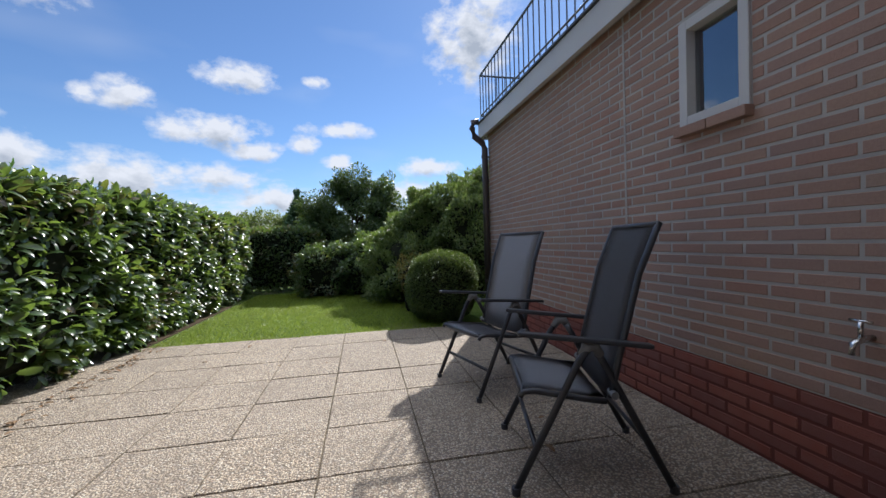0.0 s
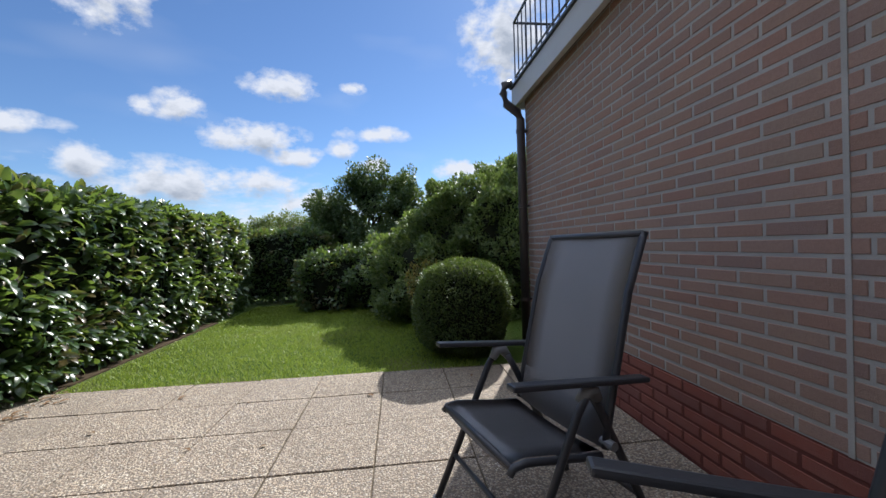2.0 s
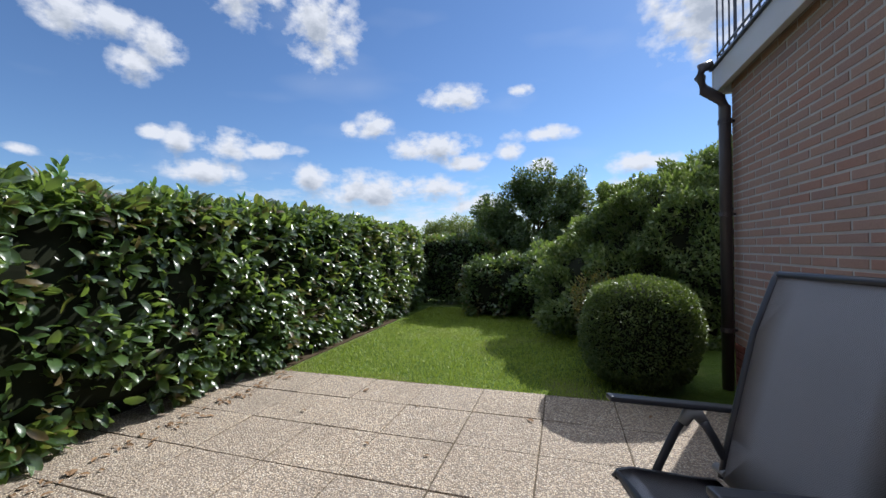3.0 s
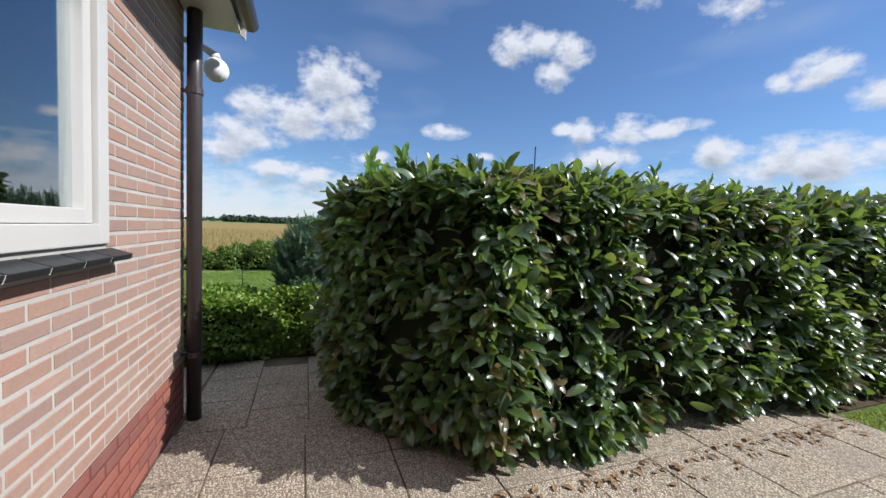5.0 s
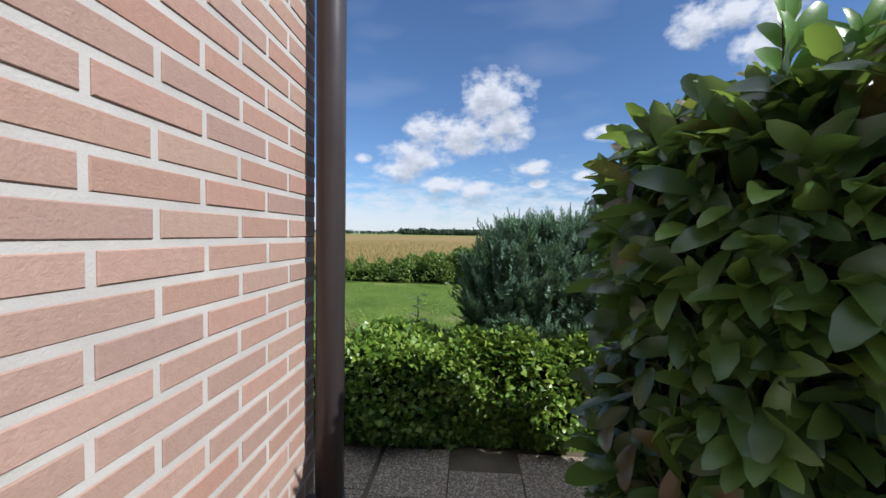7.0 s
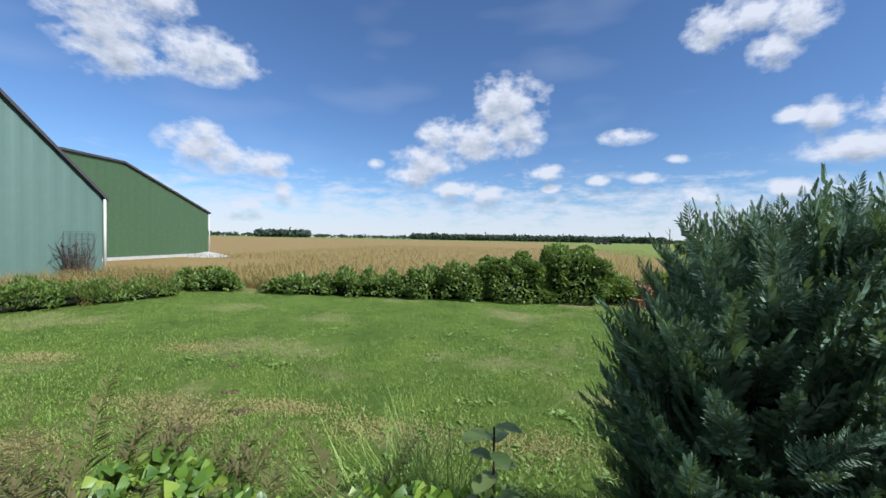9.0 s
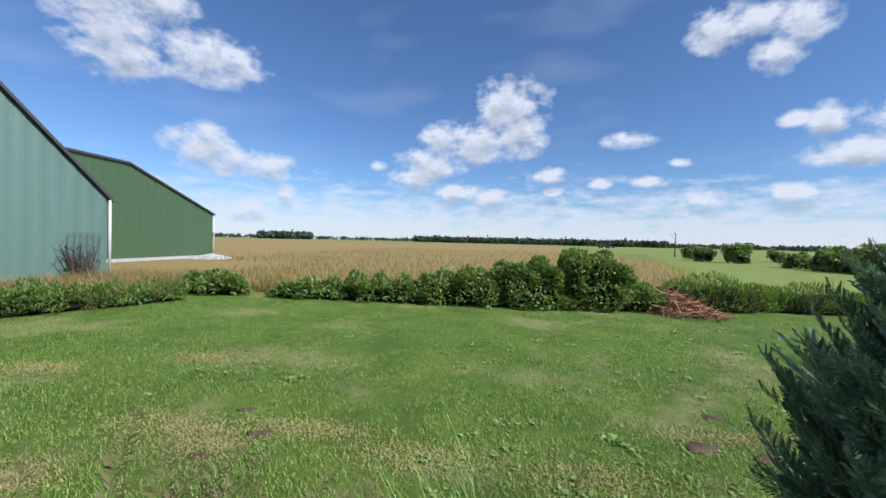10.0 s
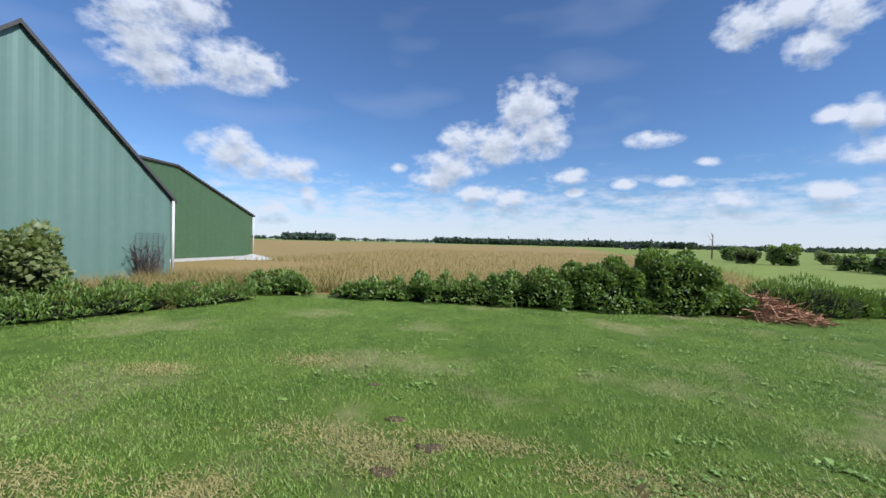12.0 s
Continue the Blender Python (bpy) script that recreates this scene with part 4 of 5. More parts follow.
leafy("golden_shrub", "small shrub with yellow and bronze leaves", "shrub", [Lump((.86, 6.35, .35), (.24, .24, .50), 0, 2.5)], 1200, .045, SMALL, M_GOLD, 23, bumps=.12)
leafy("box_ball", "clipped round box bush beside the paving", "shrub", [Lump((1.13, 5.55, .46), (.50, .50, .50), 0, 2.35)], 5200, .026, SMALL, M_BOX, 24, depth=.07, bumps=.03, bump_scale=3.5, ratio=.55)


def tree(name, label, at, height, crown, seed, material, per_m2, size, trunk_r=.09, limbs=9):
    top = thing(name, label, "tree")
    rng = np.random.default_rng(seed)
    r2 = random.Random(seed)
    x, y = at
    base = min(c.c[2] - c.h[2] for c in crown)
    bm = tube([(x, y, -.03), (x + .02, y, base * .5), (x - .02, y + .03, base), (x, y, height * .8)], [trunk_r * 1.3, trunk_r, trunk_r * .8, trunk_r * .2], 10)
    for _ in range(limbs):
        c = crown[r2.randrange(len(crown))]
        e = Vector(c.c) + Vector([r2.uniform(-.7, .7) * h for h in c.h])
        s = Vector((x, y, r2.uniform(base * .6, height * .6)))
        add_tube(bm, [s, s.lerp(e, .5) + Vector((0, 0, .12)), e], [trunk_r * .45, trunk_r * .3, trunk_r * .1], 6)
    part("trunk", bm, M_BARK, top, smooth=True)
    p, n = foliage(crown, per_m2 * 1.3, rng, .6, .34, 2.6)
    holes = rough_noise(p, 2.6) > -.42
    p, n = p[holes], n[holes]
    along, face = leaf_dirs(n, rng, .5, 1.0, .2)
    ln = size * rng.uniform(.6, 1.3, len(p))
    tagged(np_mesh("crown", *leaf_arrays(SMALL, p, along, face, ln, ln * .55), material, top), kind="stuff")
    core_of([Lump(c.c, c.h * .36, 0, c.p) for c in crown], top, .95)
    return top


tree("garden_tree", "dark leafy garden tree with low branches", (-.2, 11.3), 3.0,
     [Lump((-.18, 11.3, 2.25), (.78, .7, .88), 0, 2.2), Lump((.52, 11.4, 2.1), (.70, .7, .85), 0, 2.2), Lump((-.75, 11.3, 1.5), (.85, .8, .95), 0, 2.3), Lump((.40, 11.2, 1.2), (1.0, .8, 1.0), 0, 2.3), Lump((-.5, 11.2, .8), (1.2, .8, .8), 0, 2.5)], 31, M_TREE, 1200, .075, .07)
leafy("dark_shrub", "low dark evergreen shrubs at the back of the lawn", "shrub", [Lump((-.75, 9.1, .45), (.62, .55, .62), 0, 2.6), Lump((.25, 9.0, .5), (.75, .6, .70), 0, 2.6)], 900, .075, LEAF, M_LAUREL, 25, depth=.2, bumps=.2, bump_scale=3.0,
      keep=lambda p, n: n[:, 1] < .5)
tree("willow_tree", "pale green willow crown far behind the hedge", (-5.6, 24), 3.2, [Lump((-5.6, 24, 1.9), (2.3, 1.4, 1.1), 0, 2.2), Lump((-4.4, 24.5, 1.6), (1.6, 1.2, 1.0), 0, 2.2)], 32, M_WILLOW, 260, .12)


def fir(name, at, height, radius, seed):
    top = thing(name, "dark pointed fir tree behind the garden", "tree")
    rng = np.random.default_rng(seed)
    part("trunk", tube([(at[0], at[1], -.03), (at[0], at[1], height - .25)], [.12, .01], 8), M_BARK, top, smooth=True)
    n = 2600
    f = rng.random(n) ** .8
    a = rng.uniform(0, 6.283, n)
    r = radius * (1 - f) * (.55 + .45 * rng.random(n)) + .03
    p = np.stack([at[0] + np.cos(a) * r, at[1] + np.sin(a) * r, .3 + f * (height - .35)], 1)
    out = np.stack([np.cos(a), np.sin(a), 2.2 * f ** 3 - .15], 1)
    ln = .45 * rng.uniform(.6, 1.2, n) * (1.1 - .7 * f)
    tagged(np_mesh("crown", *leaf_arrays(SPRAY, p - out * .2, out, np.tile([0, 0, 1.0], (n, 1)) + .05, ln, ln), M_CONIFER, top), kind="stuff")


fir("fir_tree", (-2.75, 18.5), 3.95, 1.15, 33)

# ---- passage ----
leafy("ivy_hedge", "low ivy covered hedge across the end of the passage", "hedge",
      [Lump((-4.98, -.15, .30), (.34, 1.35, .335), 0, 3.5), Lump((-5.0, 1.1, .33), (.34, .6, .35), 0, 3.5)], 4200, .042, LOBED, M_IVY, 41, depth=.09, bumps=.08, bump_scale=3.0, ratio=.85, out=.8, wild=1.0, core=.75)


def conifer_hedge():
    top = thing("conifer_hedge", "dense blue-green cypress hedge with feathery sprays", "hedge")
    rng = np.random.default_rng(42)
    lumps = [Lump((-5.21, 2.27, .60), (.27, 1.50, .83), 0, 5), Lump((-5.18, 1.22, .36), (.24, .50, .48), 0, 2.8), Lump((-5.3, 3.9, .58), (.36, 1.7, .80), 0, 3.5)]
    seen = lambda p, n: p[:, 1] < 2.9
    # plumes: an upright, outward curving axis with flat sprays on both sides
    p, n = foliage(lumps, 430, rng, .16, .09, 2.6, seen)
    m, k = len(p), 13
    axis = unit(n * .42 + rng.normal(0, .20, (m, 3)) + np.array([0, 0, .95]))
    side = unit(np.cross(axis, n + rng.normal(0, .35, (m, 3))))
    long = .17 * rng.uniform(.6, 1.35, m)
    base, along, face, size = [], [], [], []
    for i in range(k):
        f = i / (k - 1)
        q = p + axis * (long * (f - .35))[:, None] + n * .05 * f * f
        for sgn in ((-1, 1) if i < k - 1 else (0,)):
            base.append(q)
            along.append(unit(axis * (.75 + .3 * f) + side * sgn * (.85 - .35 * f) + rng.normal(0, .10, (m, 3))))
            face.append(np.cross(side, axis) + rng.normal(0, .22, (m, 3)))
            size.append(long * (.42 - .22 * f) * rng.uniform(.8, 1.2, m))
    ln = np.concatenate(size)
    tagged(np_mesh("plumes", *leaf_arrays(SPRAY, np.concatenate(base), np.concatenate(along), np.concatenate(face), ln, ln * .75), M_CONIFER, top), kind="stuff")
    # short sprays filling in behind
    p, n = foliage(lumps, 1500, rng, .20, .10, 2.6, seen)
    p = p - n * .05
    ln = .08 * rng.uniform(.5, 1.4, len(p))
    tagged(np_mesh("sprays", *leaf_arrays(SPRAY, p, unit(n * .45 + rng.normal(0, .36, (len(p), 3)) + np.array([0, 0, .9])), unit(n + rng.normal(0, .45, (len(p), 3))), ln, ln * .6), M_CONIFER, top), kind="stuff")
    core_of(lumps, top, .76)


conifer_hedge()


def ferns():
    rng = np.random.default_rng(43)
    spots = [(-5.02, -.88, .92, 9), (-5.05, -.77, .95, 10), (-5.10, -.66, .88, 11), (-5.08, -.56, .84, 10), (-5.15, -.45, .78, 9), (-5.12, -.36, .74, 8), (-5.42, -.10, .70, 4)]
    for x, y, h, k in spots:
        top = thing("fern", "withering brown-green fern behind the ivy", "fern", "ferns by the lawn")
        for j in range(k):
            a = rng.uniform(0, 6.283)
            d = np.array([math.cos(a), math.sin(a)]) * rng.uniform(.22, .46)
            t = np.linspace(0, 1, 61)
            q = np.stack([x + d[0] * t ** 1.3, y + d[1] * t ** 1.3, h * rng.uniform(.75, 1.05) * (1.55 * t - .62 * t ** 2.2)], 1)
            axis = unit(np.gradient(q, axis=0))
            side = unit(np.cross(axis, np.array([0, 0, 1.0]) + np.zeros_like(axis)))
            sel = t > .25
            base = np.concatenate([q[sel], q[sel]])
            al = np.concatenate([side[sel] + axis[sel] * .5, -side[sel] + axis[sel] * .5]) + rng.normal(0, .22, (len(base), 3))
            ln = np.tile(.14 * (1.10 - t[sel]), 2) * rng.uniform(.5, 1.2, len(base))
            ob = np_mesh("frond", *leaf_arrays(SMALL, base, al, np.tile([0, 0, 1.0], (len(base), 1)) + .01, ln, ln * .21), M_FERN, top)
            part("stalk", tube([tuple(q[0]), tuple(q[20]), tuple(q[40]), tuple(q[60])], [.005, .004, .003, .001], 5), M_FERN, top)


ferns()


def sapling():
    top = thing("sapling", "thin young plant with few broad leaves", "plant")
    rng = np.random.default_rng(44)
    part("stem", tube([(-5.17, .34, 0), (-5.18, .37, .5), (-5.17, .366, .86)], [.006, .005, .003], 6), M_BARK, top)
    n = 12
    a = np.arange(n) * 2.4
    p = np.stack([np.full(n, -5.17), np.full(n, .366), np.linspace(.62, .86, n)], 1)
    ln = rng.uniform(.06, .09, n)
    np_mesh("leaves", *leaf_arrays(LEAF, p, np.stack([np.cos(a), np.sin(a), np.full(n, .1)], 1), np.tile([0.05, .02, 1.0], (n, 1)), ln, ln * .6), M_RHODO, top)


sapling()

# ---- farm buildings ----
def ribbed_panel(bm, a, b, heights, depth, rib, out):
    """A ribbed metal wall from a to b (plan points), its top given by heights(f), f from 0 to 1."""
    a, b = Vector(a), Vector(b)
    n = int((b - a).length / rib)
    cols = []
    for i in range(n * 4 + 1):
        f = i / (n * 4)
        d = depth if i % 4 in (1, 2) else 0
        q = a.lerp(b, f) + Vector(out) * d
        cols.append((bm.verts.new((q.x, q.y, 0.12)), bm.verts.new((q.x, q.y, heights(f)))))
    for (p, q), (r, s) in zip(cols, cols[1:]):
        bm.faces.new((p, r, s, q))


def barn(name, label, corner, along, back, half, eave, peak, length, mat, rib, flat=0.0):
    """A gabled metal barn: corner of the gable, direction along it, direction away from it."""
    top = thing(name, label, "barn")
    c, u, w = Vector((*corner, 0)), Vector((*along, 0)).normalized(), Vector((*back, 0)).normalized()
    width = 2 * half + flat
    e = c + u * width

    def h(f):
        s = f * width
        return eave + (peak - eave) * min(1, s / half, (width - s) / half)

    bm = bmesh.new()
    ribbed_panel(bm, c, e, h, .007, rib, -w)
    ribbed_panel(bm, c + w * length, c, lambda f: eave, .03, rib, -u)
    ribbed_panel(bm, e, e + w * length, lambda f: eave, .03, rib, u)
    ribbed_panel(bm, e + w * length, c + w * length, h, .03, rib, w)
    part("wall", bm, mat, top)
    prof = [(0, eave), (half, peak), (half + flat, peak), (width, eave)] if flat else [(0, eave), (half, peak), (width, eave)]
    for (s0, z0), (s1, z1) in zip(prof, prof[1:]):
        d = Vector((s1 - s0, z1 - z0)).normalized()
        if s0 == 0:
            s0, z0 = s0 - d.x * .15, z0 - d.y * .15
        if s1 == width:
            s1, z1 = s1 + d.x * .15, z1 + d.y * .15
        bm = bmesh.new()
        vs = [bm.verts.new(p) for p in ((c + u * s0 - w * .12) + Vector((0, 0, z0)), (c + u * s1 - w * .12) + Vector((0, 0, z1)),
                                        (c + u * s1 + w * (length + .1)) + Vector((0, 0, z1)), (c + u * s0 + w * (length + .1)) + Vector((0, 0, z0)))]
        bm.faces.new(vs)
        r = bmesh.ops.extrude_face_region(bm, geom=bm.faces[:])
        bmesh.ops.translate(bm, verts=[v for v in r["geom"] if isinstance(v, bmesh.types.BMVert)], vec=(0, 0, .10))
        bmesh.ops.recalc_face_normals(bm, faces=bm.faces)
        part("roof", bm, M_ROOF, top, "dark grey sheet roof")
    bm = bmesh.new()
    m = Matrix.Translation(c) @ Matrix((u, w, Vector((0, 0, 1)))).transposed().to_4x4()
    add_box(bm, (-.06, -.06, -.03), (width + .06, length, .14))
    bmesh.ops.transform(bm, matrix=m, verts=bm.verts)
    bmesh.ops.recalc_face_normals(bm, faces=bm.faces)
    part("plinth", bm, M_CONCRETE, top, "pale concrete plinth")
    q = c - u * .02 - w * .09
    part("corner_pipe", tube([(q.x, q.y, -.02), (q.x, q.y, eave - .05)], .035, 8), M_WHITE, top, "white corner pipe", smooth=True)


barn("barn", "tall weathered green metal barn with dark roof edge", (-14.05, -10.21), (.97, -.24), (-.24, -.97), 3.05, 2.32, 5.55, 9, M_CLAD, .32)
barn("barn", "dark green metal barn standing farther off", (-28.2, -17.6), (1, .0), (-.1, -1), 6.1, 2.75, 4.85, 9, M_CLAD_B, .4, flat=3.0)
tagged(part("gravel_heap", tube([(-26.8, -16.6, -.03), (-26.8, -16.6, .12), (-26.8, -16.6, .28)], [1.3, .8, .1], 14), M_CONCRETE), "low heap of pale sand beside the barn", "heap")

# ---- field hedge, low hedges, heap ----
leafy("field_hedge", "low uneven green hedge between lawn and meadow", "hedge",
      [Lump((-13.15, -6.3, .10), (.35, .8, .28), 0, 3), Lump((-13.1, -3.9, .06), (.35, 1.0, .22), 0, 3), Lump((-13.1, -2.2, .10), (.4, 1.3, .32), 0, 3), Lump((-13.15, -.4, .17), (.45, 1.1, .42), 0, 3),
       Lump((-13.2, 1.1, .28), (.55, 1.0, .64), 0, 2.6), Lump((-13.3, 2.35, .35), (.6, .9, .76), 0, 2.6), Lump((-13.2, 3.3, .1), (.4, .6, .4), 0, 2.6)], 900, .085, LEAF, M_FIELDHEDGE, 51, bumps=.22, bump_scale=2.6, up=.4, ratio=.5, core=.5)
leafy("field_bush", "grey-green scrub beside the branch heap", "bush", [Lump((-13.6, 5.1, .15), (.5, 1.2, .55), 0, 2.5), Lump((-13.8, 7.2, .1), (.5, 1.4, .45), 0, 2.5), Lump((-13.9, 9.8, .05), (.5, 1.5, .3), 0, 2.5)], 520, .09, BLADE, M_GRASS, 52, bumps=.15, ratio=.2, up=.9, core=.4)
leafy("low_hedge", "low straggly green hedge along the side of the lawn", "hedge", [Lump((-9.6, -7.75, .10), (1.6, .36, .29), -30, 2.6), Lump((-11.4, -6.75, .06), (1.0, .30, .26), -25, 2.6), Lump((-7.6, -8.9, .12), (1.4, .38, .33), -30, 2.6)], 1000, .085, LEAF, M_FIELDHEDGE, 53, depth=.16, bumps=.22, bump_scale=3.4, core=.35, ratio=.26, up=.8)
leafy("corner_shrub", "leafy shrub with yellowing leaves at the lawn edge", "shrub", [Lump((-9.5, -8.5, .66), (.45, .5, .72), 0, 2.3), Lump((-9.0, -9.0, .6), (.5, .5, .7), 0, 2.3)], 520, .10, LOBED, M_WILLOW, 54, depth=.3, bumps=.25, ratio=.8, core=.6)


def branch_heap():
    top = thing("branch_heap", "heap of dry reddish brown cut branches", "heap")
    r2 = random.Random(6)
    bm = bmesh.new()
    for _ in range(420):
        f = r2.random()
        c = Vector((-13.4 + f * 1.0 + r2.gauss(0, .18), 3.95 + .35 * f + r2.gauss(0, .28), 0))
        c.z = max(.02, (.52 - .45 * f) * math.exp(-((c.y - 3.95 - .35 * f) / .5) ** 2) * r2.uniform(.5, 1))
        d = Vector((r2.gauss(0, 1), r2.gauss(0, 1), r2.gauss(0, .35))).normalized() * r2.uniform(.12, .3)
        add_tube_fast(bm, c - d, c + d, r2.uniform(.006, .015))
    for v in bm.verts:
        v.co.z = max(v.co.z, -.015)
    tagged(part("twigs", bm, M_DEAD, top), kind="stuff")


branch_heap()


def dead_shrub():
    top = thing("dead_shrub", "bare brown shrub against the barn wall", "shrub")
    r2 = random.Random(8)
    bm = bmesh.new()
    for _ in range(46):
        a = Vector((-13.35 + r2.uniform(-.1, .1), -10.15 + r2.uniform(-.1, .1), -.02))
        b = a + Vector((r2.gauss(0, .28), r2.gauss(0, .15), r2.uniform(.4, 1.2)))
        add_tube_fast(bm, a, b, .012)
        for _ in range(3):
            q = a.lerp(b, r2.uniform(.4, 1))
            add_tube_fast(bm, q, q + Vector((r2.gauss(0, .15), r2.gauss(0, .1), r2.uniform(.05, .3))), .007)
    tagged(part("branches", bm, M_BARK, top), kind="stuff")


dead_shrub()


def trellis():
    top = thing("trellis", "dark wire trellis leaning against the barn wall", "trellis")
    at = Vector((-14.05, -10.21, 0)) + Vector((.24, .97, 0)) * .09
    u = Vector((.97, -.24, 0))
    for i in range(6):
        q = at + u * (.22 + .136 * i)
        part("wire", tube([(q.x, q.y, .02), (q.x, q.y, 1.36)], .006, 6), M_STEEL, top)
    for i in range(9):
        a, b, z = at + u * .22, at + u * .90, .24 + .14 * i
        part("wire", tube([(a.x, a.y, z), (b.x, b.y, z)], .005, 6), M_STEEL, top)


trellis()


def far_bushes():
    rng = np.random.default_rng(60)
    spots = [(-53, 24.6, 1.5, 1.0), (-46, 22.2, 1.3, 1.0), (-44, 24.2, 1.7, 1.15), (-36, 23.5, 1.0, .9), (-33, 23.6, 1.3, 1.3), (-31, 23.6, 1.5, 1.0), (-29, 23.9, 1.7, 1.2), (-60, 34, 1.4, 1.2), (-27.5, 24.3, 2.0, 1.3), (-50, 32, 1.2, .9)]
    for i, (x, y, h, r) in enumerate(spots):
        leafy("field_shrub", "round leafy shrub standing in the pasture", "shrub", [Lump((x, y, h * .5), (r * .9, r * .9, h * .55), 0, 2.2)], 170, .17, LOBED, M_WILLOW if i % 4 == 1 else M_FIELDHEDGE, 61 + i, depth=.5, bumps=.45, bump_scale=1.3, ratio=.8, core=.5, group="shrubs in the pasture")


far_bushes()


def bales():
    me = None
    r2 = random.Random(9)
    for i in range(9):
        x, y, z = -232 - (i % 2) * 1.8, 66 + (i % 5) * 1.9, .68 + 1.35 * (i // 5)
        bm = tube([(-.65, 0, 0), (-.6, 0, 0), (.6, 0, 0), (.65, 0, 0)], [.55, .68, .68, .55], 14)
        ob = part("silage_bale", bm, M_BALE)
        ob.location = (x, y, z)
        tagged(ob, "black plastic wrapped silage bale in the pasture", "bale", "stack of silage bales")


bales()


def bare_tree():
    top = thing("bare_tree", "small leafless tree standing in the pasture", "tree")
    r2 = random.Random(12)
    bm = tube([(-62, 27, -.03), (-62, 27, 1.5), (-62.1, 27.1, 3.4)], [.10, .08, .02], 7)
    for _ in range(14):
        a = Vector((-62, 27, r2.uniform(1.0, 3.0)))
        add_tube(bm, [a, a + Vector((r2.uniform(-.6, .6), r2.uniform(-.6, .6), r2.uniform(.3, .9)))], [.035, .008], 5)
    part("trunk", bm, M_BARK, top)


bare_tree()


def far_woods():
    rng = np.random.default_rng(70)
    top = thing("far_woods", "dark line of woods along the horizon", "woods", kind="stuff")
    pts, ups, hs = [], [], []

    def row(yaw0, yaw1, dist, hmin, hmax, n):
        a = np.radians(rng.uniform(yaw0, yaw1, n))
        d = dist * rng.uniform(.93, 1.07, n)
        h = rng.uniform(hmin, hmax, n)
        pts.append(np.stack([-np.sin(a) * d, np.cos(a) * d, np.zeros(n)], 1))
        hs.append(h)

    row(40, 150, 820, 5, 8.5, 900)
    row(66, 100, 640, 7.5, 10.5, 900)
    row(114.5, 121, 600, 8, 11, 240)
    row(50, 66, 700, 4, 8, 200)
    row(-60, 40, 500, 4, 8, 300)
    p, h = np.concatenate(pts), np.concatenate(hs)
    # each tree: a few lumps of ragged foliage
    k = 26
    base = np.repeat(p, k, 0)
    hh = np.repeat(h, k)
    off = rng.normal(0, 1, (len(base), 3))
    base = base + off * np.stack([hh * .22, hh * .22, hh * .17], 1) + np.stack([0 * hh, 0 * hh, hh * .48], 1)
    ln = hh * rng.uniform(.22, .45, len(base))
    al = rng.normal(0, 1, (len(base), 3)) + np.array([0, 0, .3])
    tagged(np_mesh("crowns", *leaf_arrays(LOBED, base, al, rng.normal(0, 1, (len(base), 3)), ln, ln * .9), M_FARWOOD, top), kind="stuff")


M_FARWOOD = leaf_mat("far_wood_leaf", [(0, (.035, .055, .045)), (1, (.07, .095, .07))], .9, .1, .1)
far_woods()


# ---- grass ----
def blades(name, label, x0, x1, y0, y1, n, h, w, material, seed, dense=None, lean=.5, z=-.02, category="grass"):
    rng = np.random.default_rng(seed)
    if dense is None:
        p = np.stack([rng.uniform(x0, x1, n), rng.uniform(y0, y1, n)], 1)
    else:
        p = dense(rng, n)
    p = np.concatenate([p, np.full((len(p), 1), z)], 1)
    a = rng.uniform(0, 6.283, len(p))
    along = np.stack([np.cos(a) * lean * rng.random(len(p)), np.sin(a) * lean * rng.random(len(p)), np.ones(len(p))], 1)
    face = np.stack([np.cos(a), np.sin(a), np.full(len(p), .1)], 1)
    ln = h * rng.uniform(.5, 1.3, len(p))
    ob = np_mesh(name, *leaf_arrays(BLADE, p, along, face, ln, np.full(len(p), w)), material)
    return tagged(ob, label, category, kind="stuff")


# worn places in the turf: x, y, half length, half width
WORN = [(-7.0, -2.2, .62, .26), (-6.8, -1.75, .35, .22), (-6.84, -.35, .55, .22), (-8.5, -3.07, .5, .25), (-6.2, -3.55, .5, .25), (-7.1, -1.2, .5, .16), (-6.75, .7, .5, .25), (-7.9, -4.4, .4, .2), (-7.4, 1.9, .7, .16), (-6.3, -2.6, .35, .2)]


def worn(x, y):
    w = np.zeros(len(x))
    for a, b, p, q in WORN:
        w = np.maximum(w, 1.25 - np.hypot((x - a) / q, (y - b) / p))
    return w


def lawn_spots(rng, n):
    # thicker near the house, thin farther off; bald where the turf is worn
    x = -5.75 - 7.3 * rng.random(n) ** 1.6
    y = -1.5 + (rng.random(n) - .5) * (7 + (-5.0 - x) * 2.6)
    clump = np.array([noise.noise(Vector((a * .9, b * .9, 3))) + .6 * noise.noise(Vector((a * 5, b * 5, 1))) for a, b in zip(x, y)])
    k = (clump > -.30) & (worn(x, y) + clump * .6 < .30 + .55 * rng.random(len(x)))
    return np.stack([x[k], y[k]], 1)


blades("lawn_grass", "short green lawn grass with worn patches", 0, 0, 0, 0, 250000, .029, .0048, M_GRASS, 81, lawn_spots, .9)
blades("garden_lawn_grass", "bright green garden lawn", -2.3, 1.0, 5.1, 8.1, 62000, .035, .006, M_GARDEN_GRASS, 82, lambda rng, n: np.stack([rng.uniform(-2.3, 1.2, n), 4.98 + 4.6 * rng.random(n)], 1), .8)


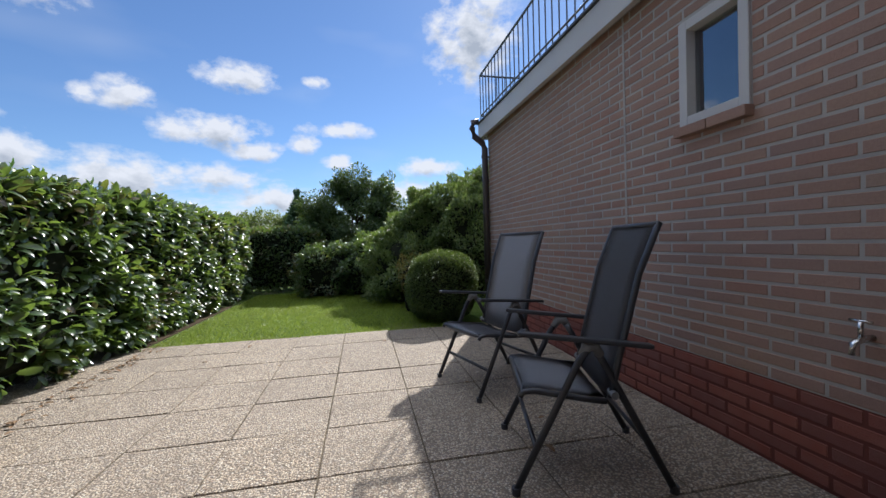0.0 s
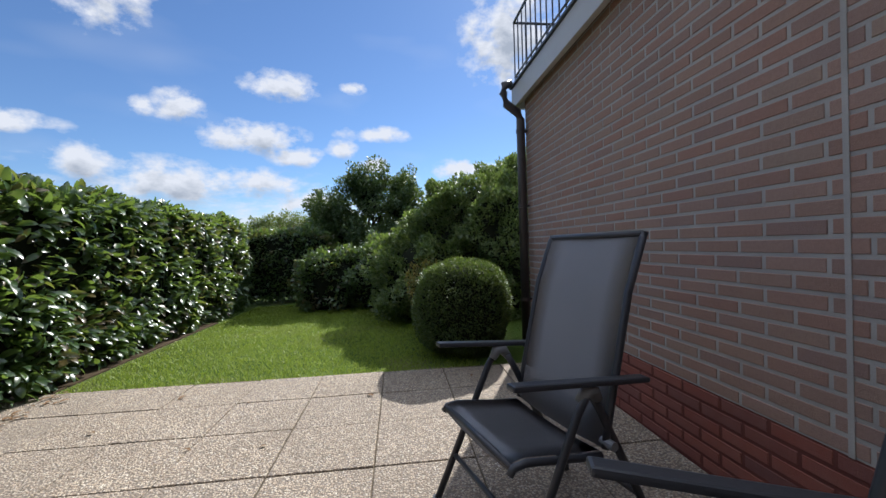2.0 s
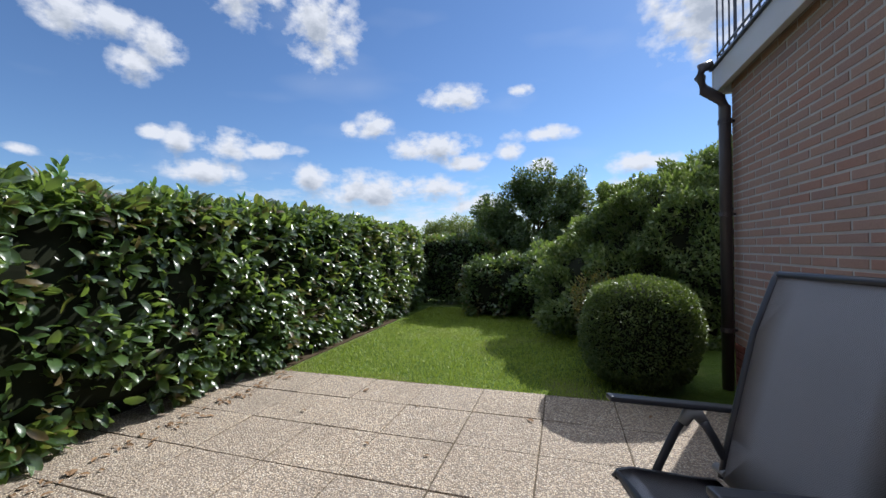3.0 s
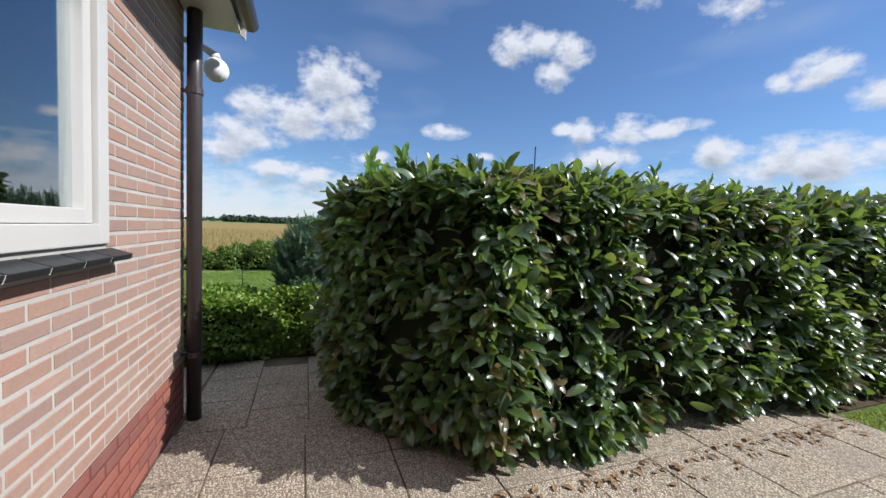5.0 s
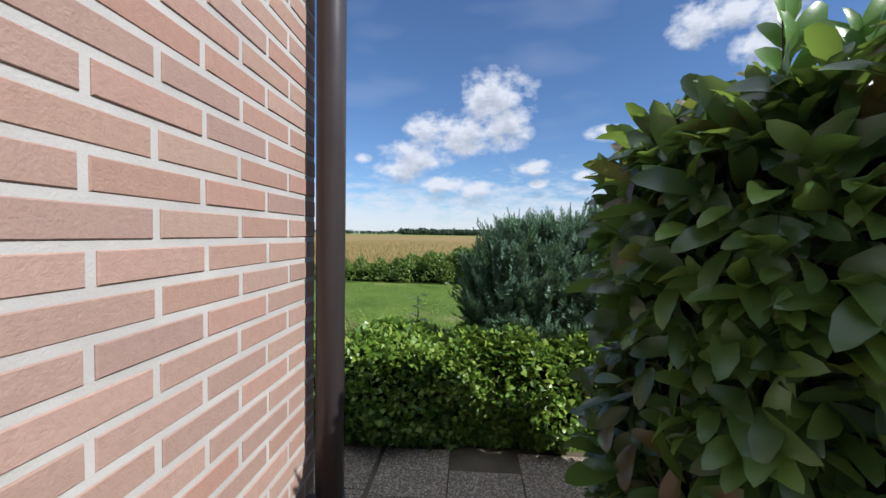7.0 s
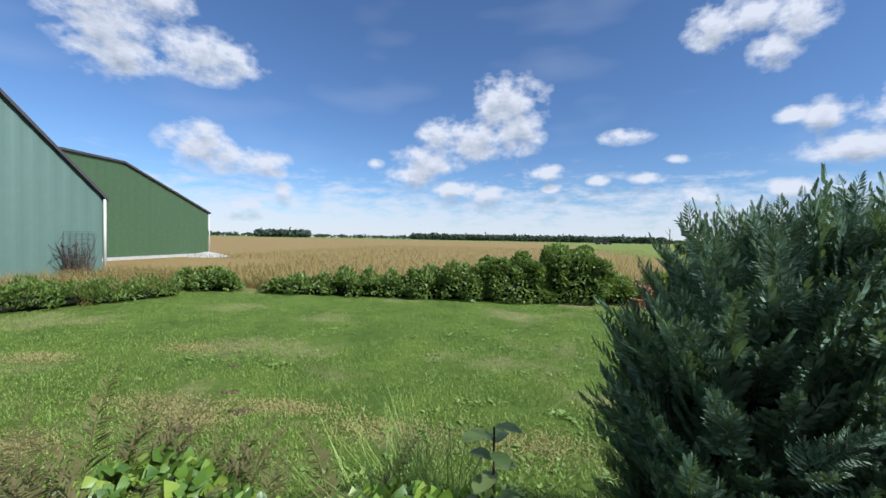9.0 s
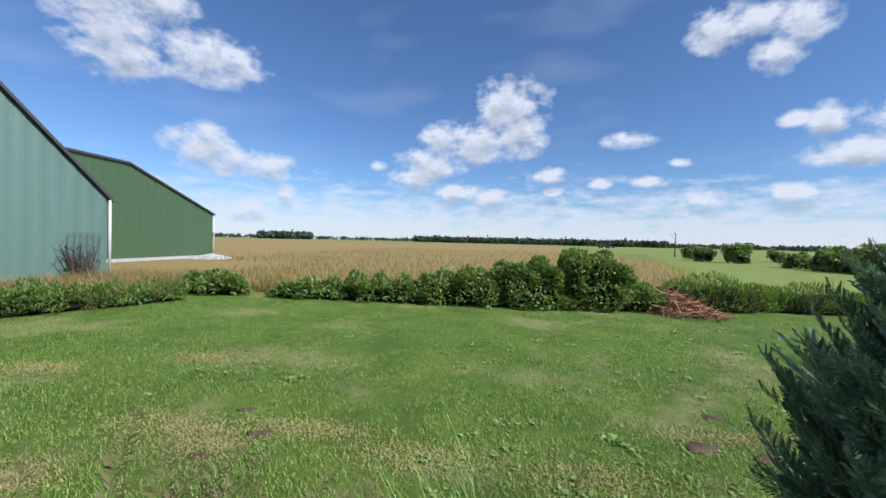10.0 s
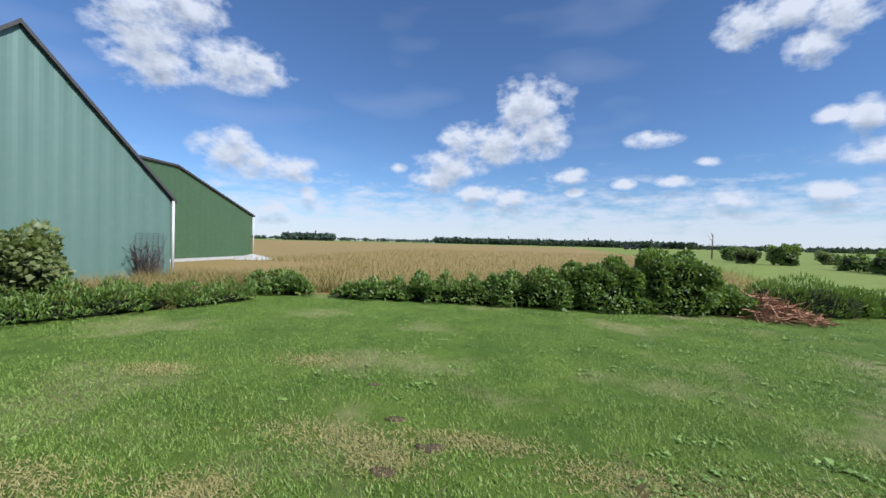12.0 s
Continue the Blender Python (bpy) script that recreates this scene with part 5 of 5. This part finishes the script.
def worn_spots(rng, n):
    i = rng.integers(len(WORN), size=n)
    w = np.array(WORN)[i]
    return np.stack([w[:, 0] + rng.normal(0, .5, n) * w[:, 3], w[:, 1] + rng.normal(0, .5, n) * w[:, 2]], 1)


def lawn_weeds():
    """Broad-leaved rosettes scattered through the turf."""
    rng = np.random.default_rng(87)
    n = 1100
    x = -5.8 - 6.8 * rng.random(n) ** 1.3
    y = -1.2 + (rng.random(n) - .5) * (7 + (-5.0 - x) * 2.4)
    thick = np.array([noise.noise(Vector((a * .7, b * .7, 9))) for a, b in zip(x, y)]) + .12 * (y + 1) > 0
    x, y = x[thick], y[thick]
    k = 9
    a = np.tile(np.arange(k) * 2.4, len(x)) + rng.uniform(0, .8, k * len(x))
    p = np.stack([np.repeat(x, k) + rng.normal(0, .03, len(a)), np.repeat(y, k) + rng.normal(0, .03, len(a)), np.full(len(a), -.012)], 1)
    ln = np.repeat(rng.uniform(.02, .045, len(x)), k)
    ob = np_mesh("lawn_weeds", *leaf_arrays(LOBED, p, np.stack([np.cos(a), np.sin(a), rng.uniform(.2, .9, len(a))], 1), np.tile([.02, .03, 1.0], (len(a), 1)), ln, ln * .7), M_WEED)
    tagged(ob, "small broad-leaved weeds scattered through the lawn", "weeds", kind="stuff")


lawn_weeds()
blades("dry_lawn_patches", "short straw coloured grass on worn lawn patches", 0, 0, 0, 0, 15000, .03, .007, M_THATCH, 86, worn_spots, 2.0)


def molehills():
    r2 = random.Random(15)
    for x, y, r in [(-6.97, -1.48, .075), (-7.32, -1.82, .06), (-6.66, -1.70, .06), (-7.95, -2.2, .05), (-7.22, 1.57, .10), (-7.13, 1.95, .09), (-7.76, 1.92, .07)]:
        bm = bmesh.new()
        bmesh.ops.create_icosphere(bm, subdivisions=3, radius=r)
        for v in bm.verts:
            k = 1 + .5 * noise.noise(v.co * 14 + Vector((x, y, 0)))
            v.co = Vector((v.co.x * k * .8, v.co.y * k * 1.3, max(v.co.z, -.2 * r) * .22 * k))
        ob = part("soil_patch", bm, M_SOIL, smooth=True)
        ob.location = (x, y, -.021)
        tagged(ob, "small bare dark soil patch in the lawn", "soil", "soil patches in the lawn", kind="structure")


molehills()


def meadow_spots(rng, n):
    x = -13.6 - 60 * rng.random(n) ** 2.2
    y = -4 + (rng.random(n) - .5) * (24 + (-13 - x) * 1.9)
    k = (y < 6.5 + (-13.4 - x) * .35) & ~((x > -24.5) & (y < -9.6)) & (y > -16.5)
    return np.stack([x[k], y[k]], 1)


blades("meadow_grass", "tall dry straw coloured meadow grass", 0, 0, 0, 0, 60000, .42, .016, M_STRAW, 83, meadow_spots, .8)
blades("edge_grass", "long dry grass at the foot of the barns", -14.6, -10.6, -9.9, -6.9, 12000, .50, .012, M_STRAW, 84, None, .8)
blades("tuft_grass", "long thin grass tuft behind the ivy", -5.65, -5.3, 0, .32, 420, .70, .006, M_GRASS, 85, None, .6)


# ---- paving ----
def paving():
    bed = tagged(part("pavement", box((-4.75, -6.0, -.06), (1.9, 5.02, -.0085)), M_SAND), "patio of washed pebble concrete tiles", "pavement", kind="structure")
    r2 = random.Random(14)
    meshes = {}

    def tile(x, y, w, d):
        key = (round(w, 2), round(d, 2))
        if key not in meshes:
            bm = box((.004, .004, -.04), (w - .004, d - .004, 0), .006)
            me = bpy.data.meshes.new("tile")
            bm.to_mesh(me)
            bm.free()
            me.materials.append(M_TILE)
            meshes[key] = me
        ob = new("tile", meshes[key])
        ob.parent = bed
        ob.matrix_world = pose(x, y, r2.uniform(-.004, .001), r2.uniform(-.25, .25), r2.uniform(-.25, .25), r2.uniform(-.25, .25))

    for j in range(10):
        y = .02 + j * .498
        for i in range(10):
            x = 1.9 - (i + 1) * .524
            if y < .2 and -1.1 > x:
                tile(x, .224, .524, .294)
            elif x > -2.9 or y < 1.6:
                tile(x, y, .524, .498)
    for j in range(4):
        for i in range(3):
            x, y = -3.34 - (i + 1) * .45 + .2 * (j % 2), .24 + j * .4
            tile(x, y, .45, .4)
    for j in range(14):
        for i in range(3):
            tile(-3.38 - (i + 1) * .45, .22 - (j + 1) * .44, .45, .44)


paving()
tagged(part("border_soil", box((-4.0, 1.3, -.05), (-2.36, 8.0, -.006)), M_SOIL), "bare brown soil strip under the hedge", "soil", kind="structure")


def litter():
    rng = np.random.default_rng(90)
    me = bpy.data.meshes.new("fallen_leaf")
    me.from_pydata([(x * .45, y, z + .14) for x, y, z in LEAF[0]], [], LEAF[1])
    me.materials.append(M_LITTER)
    for i in range(120):
        if i < 12:
            x, y = rng.uniform(-1.9, 1.2), rng.uniform(1.6, 4.9)
        else:
            x, y = -2.25 + abs(rng.normal(0, .10)), rng.uniform(1.6, 5.0)
        ob = new("fallen_leaf", me)
        ob.matrix_world = pose(x, y, .002, rng.uniform(-8, 8), rng.uniform(-8, 8), rng.uniform(0, 360)) @ Matrix.Scale(rng.uniform(.04, .07), 4)
        tagged(ob, "dry brown fallen leaf on the paving", "leaf", "fallen leaves")


M_LITTER = plain_mat("dry_leaf", (.26, .15, .07), .8, vary=.2)
litter()

# ---- brickwork, piece by piece ----
near_s = lambda u, z: 1.9 - u < -2.0 and z > .3
near_e = lambda u, z: u < 2.6 and .3 < z < 1.75
lay_bricks(wall_south, SOUTH_W, PLINTH_Z, 2.78, open_s, M_SOUTH @ Matrix.Translation((0, -.0055, 0)), near_s, M_BRICK, M_BRICK_J, rng0)
lay_bricks(wall_south, SOUTH_W, 0, PLINTH_Z, open_s, M_SOUTH @ Matrix.Translation((0, -.0055, 0)), lambda u, z: False, M_PLINTH, M_PLINTH_J, rng0, .0030)
lay_bricks(wall_east, EAST_W, PLINTH_Z, 2.70, open_e, M_EAST @ Matrix.Translation((0, -.0055, 0)), near_e, M_BRICK, M_BRICK_J, rng0)
lay_bricks(wall_east, EAST_W, 0, PLINTH_Z, open_e, M_EAST @ Matrix.Translation((0, -.0055, 0)), lambda u, z: False, M_PLINTH, M_PLINTH_J, rng0, .0030)
